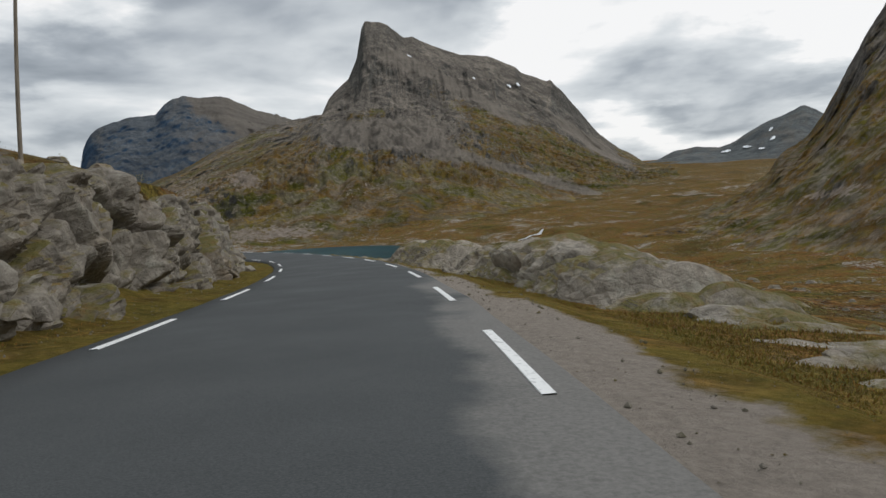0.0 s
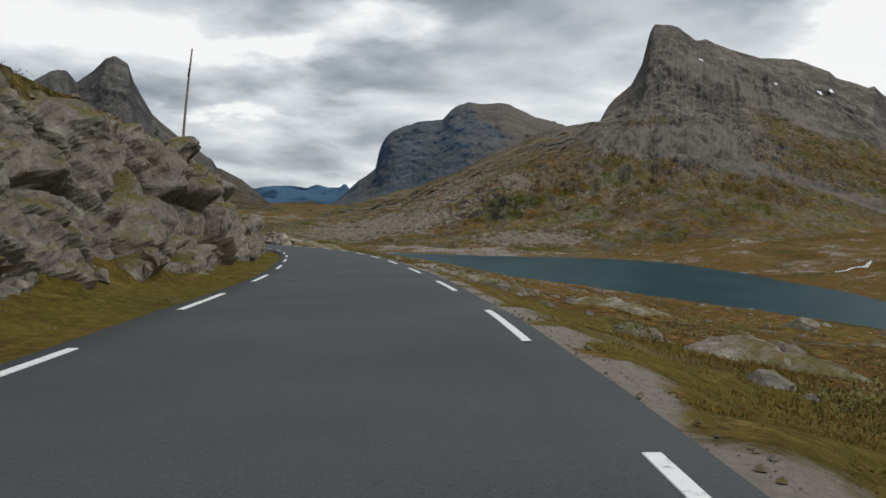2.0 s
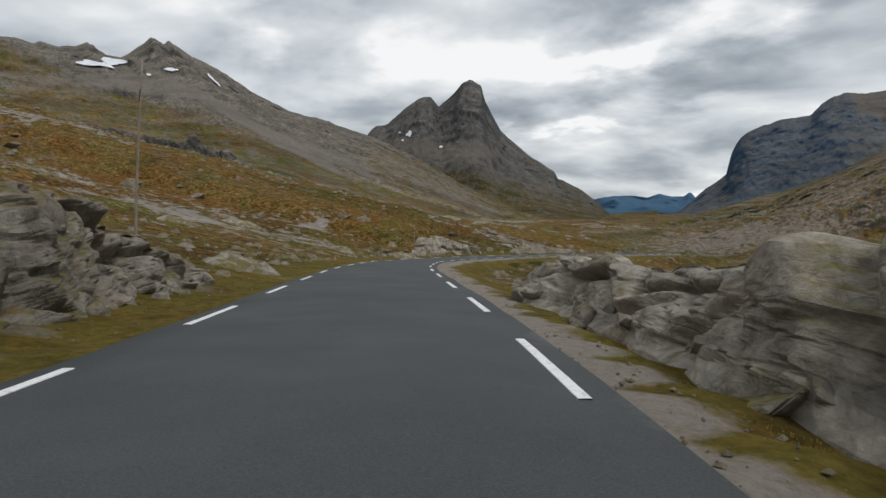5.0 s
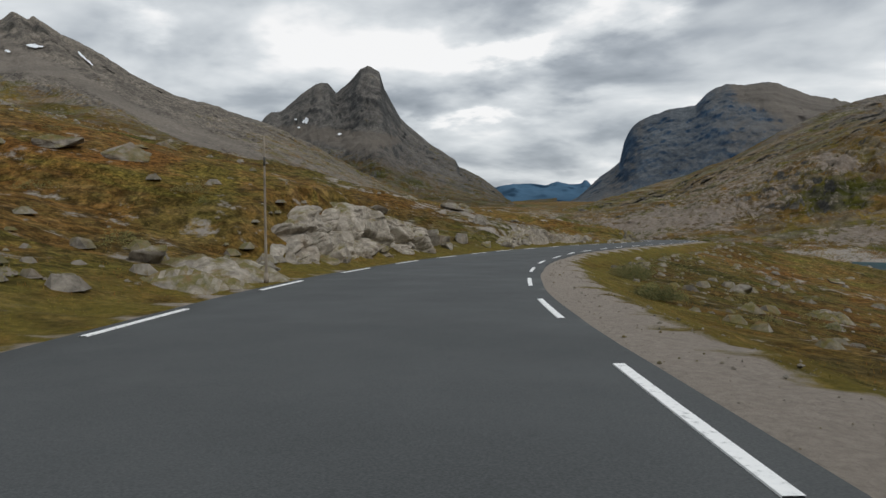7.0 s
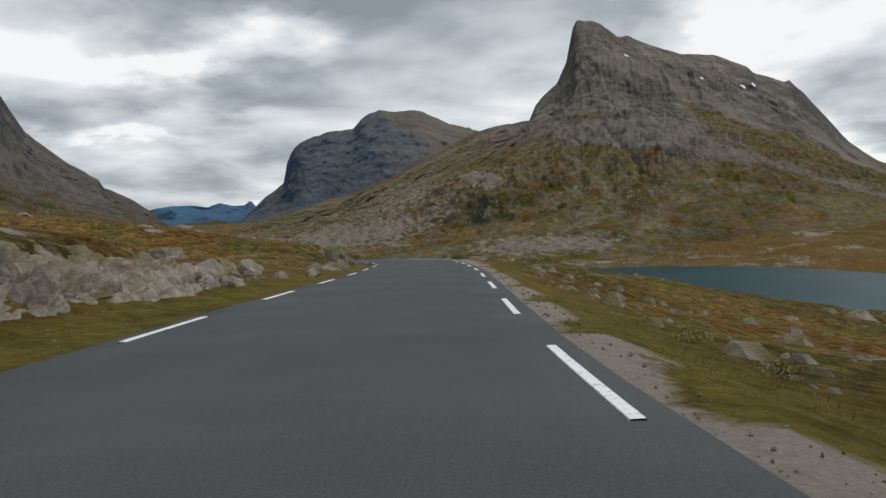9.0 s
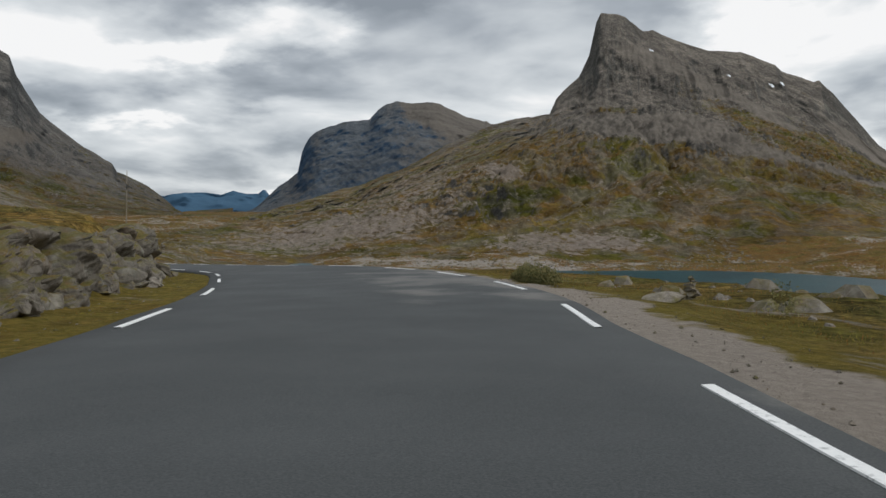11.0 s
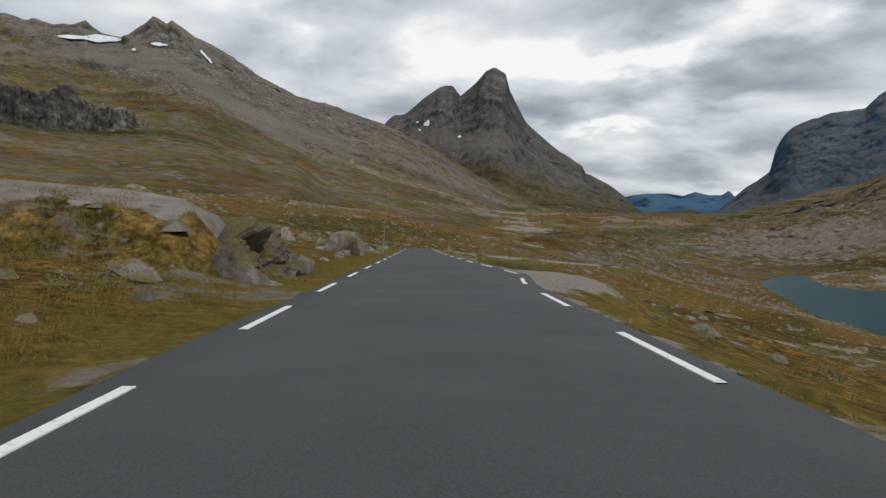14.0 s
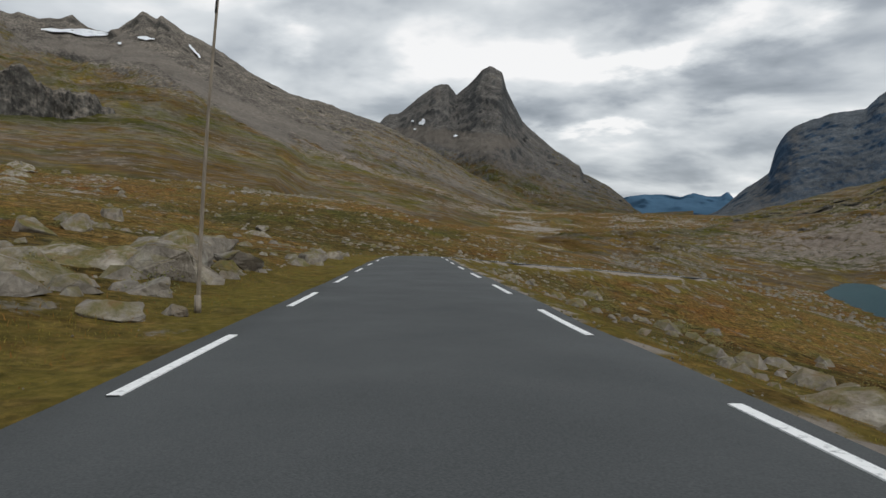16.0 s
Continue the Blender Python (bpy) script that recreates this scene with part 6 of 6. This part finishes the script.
G_SCRUB = mat_grass("scrub_leaves", [(0.3, (0.10, 0.11, 0.035)), (0.5, (0.20, 0.19, 0.06)), (0.7, (0.27, 0.22, 0.08)), (0.85, (0.22, 0.14, 0.05))])
SCRUB_AT = [(332.5, 0.2, 0.5, 0.36), (333.3, 0.3, 0.6, 0.46), (334.1, 0.5, 0.6, 0.5), (334.9, 0.7, 0.5, 0.42), (335.6, 0.9, 0.4, 0.3), (403, -0.9, 0.5, 0.55), (414.5, 1.2, 1.0, 0.6), (417, 1.0, 1.2, 0.65), (419.5, 1.4, 1.1, 0.6), (422, 1.0, 1.0, 0.55), (416, 2.4, 1.2, 0.6), (377, 1.2, 0.35, 0.22), (379, 1.5, 0.4, 0.25), (386, 2.0, 0.7, 0.4), (424, 2.2, 1.0, 0.5), (428, 1.4, 0.9, 0.5),
            (432, 2.6, 1.1, 0.5), (322, -1.6, 0.9, 0.5), (325, -1.4, 0.7, 0.5), (349, -1.2, 0.6, 0.4), (352, -1.3, 0.7, 0.5), (229, 2.0, 0.8, 0.4),
            (236, -1.4, 0.7, 0.4), (107, -1.3, 0.8, 0.5), (109, -1.6, 0.7, 0.6), (90, -1.3, 0.7, 0.5), (384, -2.5, 1.0, 0.5), (387, -3.4, 1.1, 0.6), (436.5, -4.4, 1.0, 1.0), (438.5, -4.9, 0.9, 0.8), (240, 2.6, 0.9, 0.5), (243, 3.0, 1.0, 0.5)]
shrubs(420, 21)


def pebbles(n, seed):
    """Loose stones on the gravel edges and below the rock faces."""
    g = np.random.default_rng(seed)
    s = g.uniform(-5, 480, n)
    left = g.random(n) < 0.45
    o = np.where(left, g.uniform(0.6, 1.9, n), g.uniform(0.05, 1, n) * np.interp(s, GRAVEL_S, GRAVEL_W) * 1.2)
    keep = ~left | (face_height(s, -1) > 0.4) | (g.random(n) < 0.15)
    s, left, o = s[keep], left[keep], o[keep]
    n = len(s)
    d = np.where(left, np.interp(s, EDGE_S, EDGE_L) - 0.35 - o, np.interp(s, EDGE_S, EDGE_R) + 0.35 + o)
    x = np.interp(s, ROAD_S, ROAD_X) + d * np.interp(s, ROAD_S, RIGHT_X)
    y = np.interp(s, ROAD_S, ROAD_Y) + d * np.interp(s, ROAD_S, RIGHT_Y)
    z = ground_z(x, y)
    r = 0.008 + 0.032 * g.random(n) ** 5
    base = np.array([(1, 0, 0), (0, 1, 0), (-1, 0, 0), (0, -1, 0), (0.15, 0.1, 0.8), (0, 0, -0.8)])
    jit = 1 + 0.35 * (g.random((n, 6, 3)) - 0.5)
    v = base[None] * jit * r[:, None, None]
    c, sn = np.cos(g.uniform(0, 6.28, n)), np.sin(g.uniform(0, 6.28, n))
    v = np.stack([v[:, :, 0] * c[:, None] - v[:, :, 1] * sn[:, None], v[:, :, 0] * sn[:, None] + v[:, :, 1] * c[:, None], v[:, :, 2]], 2)
    v = v + np.stack([x, y, z + r * 0.3], 1)[:, None, :]
    f = np.array([(0, 1, 4), (1, 2, 4), (2, 3, 4), (3, 0, 4), (1, 0, 5), (2, 1, 5), (3, 2, 5), (0, 3, 5)])
    tris = (np.arange(n)[:, None, None] * 6 + f[None]).reshape(-1, 3)
    me = array_mesh("loose_stones", v.reshape(-1, 3), tris, ROCK, False)
    tagged(new("loose_stones", me), "loose grey stones on the gravel edge", "stones", kind="stuff")


pebbles(16000, 31)


def outcrop_mesh(seed):
    """A low hump of bedrock broken into plates."""
    n = 34
    t = np.linspace(-1.15, 1.15, n)
    X, Y = np.meshgrid(t, t, indexing="ij")
    ang = np.arctan2(Y, X)
    rim = 0.85 + 0.22 * fbm(np.cos(ang) * 1.4 + seed * 5, np.sin(ang) * 1.4, 0, 3, 0.5, seed)
    r = np.hypot(X, Y) / rim
    h = 0.5 * np.clip(1 - r ** 2.4, -0.5, 1) + 0.30 * ledges(X * 2.2 + Y * 0.6, Y * 2.2 + X * 0.5, 0.85, 1.4, seed) * np.clip(1.25 - r, 0, 1) + 0.12 * ledges(X * 2.2, Y * 2.2 + 5, 0.35, 0.5, seed + 3) * np.clip(1.2 - r, 0, 1) + 0.10 * fbm(X * 3, Y * 3, seed, 4, 0.6, seed)
    h = h + 0.18 * X * (1 if seed % 2 else -1) * np.clip(1 - r, 0, 1)
    return grid_mesh("outcrop", np.stack([X * 0.5, Y * 0.5, h * 0.9 - 0.05], 2), n, n, SHELF, False)


OUTCROPS = [outcrop_mesh(k + 2) for k in range(7)]


def outcrop(k, s, d, size, turn, label="low hump of broken pale bedrock among moss and grass"):
    x, y, _ = road_point(s, d)
    ob = new("outcrop", OUTCROPS[k % 7])
    e = 0.35 * size[0]
    gx, gy = [float(ground_z(x + a, y + b) - ground_z(x - a, y - b)) / (2 * e) for a, b in ((e, 0), (0, e))]
    tilt = Vector((0, 0, 1)).rotation_difference(Vector((-gx, -gy, 1)).normalized()).to_matrix().to_4x4()
    ob.matrix_world = Matrix.Translation((x, y, float(ground_z(x, y)) - 0.08 * size[2])) @ tilt @ Matrix.Rotation(turn, 4, "Z") @ Matrix.Diagonal((*size, 1))
    tagged(ob, label, "outcrop", "bedrock outcrops on the moor")


rnd = random.Random(91)
for k in range(110):
    s, d = rnd.uniform(0, 520), rnd.choice((-1, 1)) * (5 + 60 * rnd.random() ** 2.0)
    w = rnd.uniform(1.6, 4.5) * (1 + abs(d) / 50)
    if (d < 0 and abs(d) < 13 and face_height(s, -1) > 0.2) or (d > 0 and d < 12 and face_height(s, 1) > 0.2) or (d > 0 and 398 < s < 424 and d < 11) or (d > 0 and 318 < s < 352 and d < 26) or (375 < s < 402 and -24 < d < 0):
        continue
    outcrop(k, s, math.copysign(abs(d) + 0.45 * w, d), (w * rnd.uniform(1.0, 1.6), w, rnd.uniform(0.6, 1.2) * (0.6 + 0.15 * w)), rnd.uniform(0, 6.28))
# pale bedrock behind the outcrop on the outer side
for k, (s, d, w) in enumerate(((141, 8.4, 4.2), (146, 7.6, 4.6), (151, 7.0, 4.4), (157, 6.6, 4.0), (144, 12.5, 5.0), (152, 12.0, 5.5), (160, 10.5, 5.0))):
    outcrop(k + 3, s, d, (1.5 * w, w, 0.7 + 0.16 * w), 1.2 + 0.4 * math.sin(k * 1.9), "rounded pale bedrock hump behind the outcrop")
# long pale ledge breaking the moor above the road
for k in range(9):
    q = k / 8
    x, y = -292 - 135 * q, 331 + 24 * q + 3 * math.sin(k * 2.2)
    st, off_, _, _ = road_coords(np.array([x]), np.array([y]))
    outcrop(k + 2, float(st[0]), float(off_[0]), (15 + 3 * math.sin(k * 1.7), 6.5, 2.6), 0.18 + math.pi + 0.15 * math.sin(k * 3.1), "long pale bedrock ledge across the moor")
# broken shelf of bedrock between the bend and the lake
for k, (s, d, w) in enumerate(((56.8, 5.6, 2.6), (54.8, 7.8, 2.2), (57.6, 10.8, 3.4), (60.4, 8.8, 3.4), (59.4, 14.2, 3.6), (63, 6.8, 2.6), (55.2, 12.2, 2.4))):
    outcrop(k + 1, s, d, (1.6 * w, w, 0.75 + 0.12 * w), 0.5 + 0.35 * math.sin(k * 2.3), "low shelf of broken pale bedrock above the lake")


def rubble(n, seed):
    """Weathered stones strewn over the moor, far and near."""
    g = np.random.default_rng(seed)
    s, left = g.uniform(-5, 620, n), g.random(n) < 0.6
    o = 2.6 + 210 * g.random(n) ** 1.9
    d = np.where(left, np.interp(s, EDGE_S, EDGE_L) - 0.35 - o, np.interp(s, EDGE_S, EDGE_R) + 0.35 + np.interp(s, GRAVEL_S, GRAVEL_W) + o)
    x = np.interp(s, ROAD_S, ROAD_X) + d * np.interp(s, ROAD_S, RIGHT_X)
    y = np.interp(s, ROAD_S, ROAD_Y) + d * np.interp(s, ROAD_S, RIGHT_Y)
    _, d2, out, dl, _ = ground_parts(x, y)
    field = fbm(x * 0.045, y * 0.045, 0, 4, 0.6, 17)
    keep = (out > 2.2) & (dl > 1) & (field + 0.5 * g.random(n) > 0.20)
    x, y, out = x[keep], y[keep], out[keep]
    n = len(x)
    r = (0.08 + 0.42 * g.random(n) ** 3.5) * (1 + out / 60)
    base = np.array([(1, 0, 0), (0.5, 0.87, 0), (-0.5, 0.87, 0), (-1, 0, 0), (-0.5, -0.87, 0), (0.5, -0.87, 0), (0.45, 0.3, 0.62), (-0.5, 0.25, 0.58), (0.05, -0.5, 0.6)])
    v = base[None] * (1 + 0.5 * (g.random((n, 9, 3)) - 0.5)) * r[:, None, None]
    a = g.uniform(0, 6.28, n)
    c, sn = np.cos(a)[:, None], np.sin(a)[:, None]
    v = np.stack([v[:, :, 0] * c - v[:, :, 1] * sn, (v[:, :, 0] * sn + v[:, :, 1] * c), v[:, :, 2]], 2)
    v = v + np.stack([x, y, ground_z(x, y) - r * 0.08], 1)[:, None, :]
    f = np.array([(0, 1, 6), (1, 2, 7), (1, 7, 6), (2, 3, 7), (3, 4, 7), (4, 8, 7), (4, 5, 8), (5, 0, 8), (0, 6, 8), (6, 7, 8)])
    tris = (np.arange(n)[:, None, None] * 9 + f[None]).reshape(-1, 3)
    tagged(new("moor_stones", array_mesh("moor_stones", v.reshape(-1, 3), tris, ROCK, False)), "weathered grey stones strewn over the moor", "stones", kind="stuff")


rubble(26000, 61)


def slope_stones(n, seed):
    """Pale broken stones over the foot of the hillside beyond the lake."""
    g = np.random.default_rng(seed)
    me = by_name["mountain_peak"].data
    tree = BVHTree.FromPolygons([v.co[:] for v in me.vertices], [p.vertices[:] for p in me.polygons])
    az = np.radians(6 + 33 * g.random(n))
    r = 560 + 900 * g.random(n) ** 1.6
    x, y = E15[0] - np.sin(az) * r, E15[1] + np.cos(az) * r
    field = fbm(x * 0.012, y * 0.012, 0, 4, 0.6, 19) + 0.35 * (1 - smooth(700, 850, r)) + 0.2 * smooth(20, 38, np.degrees(az))
    keep = (lake_distance(x, y) > 4) & (field + 0.4 * g.random(n) > 0.25)
    x, y, r = x[keep], y[keep], r[keep]
    z = ground_z(x, y)
    for i in range(len(x)):
        hit = tree.ray_cast(Vector((x[i], y[i], 2000)), Vector((0, 0, -1)))[0]
        if hit is not None:
            z[i] = max(z[i], hit.z)
    n = len(x)
    w = (0.3 + 1.3 * g.random(n) ** 4) * (0.5 + r / 1600)
    base = np.array([(1, 0, 0), (0.5, 0.87, 0), (-0.5, 0.87, 0), (-1, 0, 0), (-0.5, -0.87, 0), (0.5, -0.87, 0), (0.45, 0.3, 0.62), (-0.5, 0.25, 0.58), (0.05, -0.5, 0.6)])
    v = base[None] * (1 + 0.6 * (g.random((n, 9, 3)) - 0.5)) * w[:, None, None]
    v = v + np.stack([x, y, z - w * 0.1], 1)[:, None, :]
    f = np.array([(0, 1, 6), (1, 2, 7), (1, 7, 6), (2, 3, 7), (3, 4, 7), (4, 8, 7), (4, 5, 8), (5, 0, 8), (0, 6, 8), (6, 7, 8)])
    tris = (np.arange(n)[:, None, None] * 9 + f[None]).reshape(-1, 3)
    tagged(new("scree_stones", array_mesh("scree_stones", v.reshape(-1, 3), tris, SCREE, False)), "pale broken stones covering the foot of the hillside", "stones", kind="stuff")


slope_stones(26000, 71)


# ---------------------------------------------------------------- running water


def ribbon(name, pts, widths, material, lift):
    p = spline(pts, 10)
    w = np.interp(np.linspace(0, 1, len(p)), np.linspace(0, 1, len(widths)), widths)
    t = np.gradient(p, axis=0)
    t /= np.linalg.norm(t, axis=1)[:, None]
    rows = []
    for q in np.linspace(-1, 1, 5):
        k = q * w * (1 + 0.3 * vnoise(np.arange(len(p)) * 0.6, q * 3.0))
        x, y = p[:, 0] - t[:, 1] * k, p[:, 1] + t[:, 0] * k
        rows.append(np.stack([x, y, ground_z(x, y) + lift * (1.2 - abs(q))], 1))
    me = grid_mesh(name, np.stack(rows, 1), len(p), 5, material)
    if sum(f.normal.z for f in me.polygons) < 0:
        me.flip_normals()
    return new(name, me)


m_foam = Mat("white_water", 0.3)
m_foam.color(m_foam.ramp(m_foam.noise(0.8, 6), [(0.35, (0.20, 0.24, 0.26)), (0.6, (0.75, 0.78, 0.8))])).bump(m_foam.noise(2, 5), 0.5, 0.1)
m_wet = Mat("brook_water", 0.4, 0.3)
m_wet.color(m_wet.ramp(m_wet.noise(1.5, 6), [(0.35, (0.012, 0.014, 0.012)), (0.62, (0.05, 0.05, 0.045)), (0.72, (0.3, 0.31, 0.31))])).bump(m_wet.noise(5, 5), 0.5, 0.05)
tagged(ribbon("stream", [(58, 600), (65, 604), (71, 612), (79, 616), (84, 626)], [0.4, 1.6, 1.0, 2.0, 0.5], m_foam.m, 0.5), "thin white stream tumbling across the far moor", "stream", kind="structure")
bx, by = zip(*[road_point(s, d)[:2] for s, d in ((375.5, -4.6), (378, -5.6), (382, -7.2), (386, -10), (391, -14), (398, -19))])
tagged(ribbon("brook", list(zip(bx, by)), [0.3, 0.5, 0.45, 0.65, 0.8], m_wet.m, 0.04), "shallow dark brook between stones beside the road", "brook", kind="structure")
rnd = random.Random(77)
for k in range(64):
    q = rnd.random()
    s, d = np.interp(q, [0, 0.3, 0.6, 1], [375, 380, 387, 398]), np.interp(q, [0, 0.3, 0.6, 1], [-4.8, -6.4, -10.5, -19])
    w = rnd.uniform(0.14, 0.42)
    boulder(k, s + rnd.uniform(-1, 1), d + rnd.uniform(-1.2, 1.2), (w * 1.3, w, w * 0.6), rnd.uniform(0, 6.28), "wet grey stone lying in the brook")
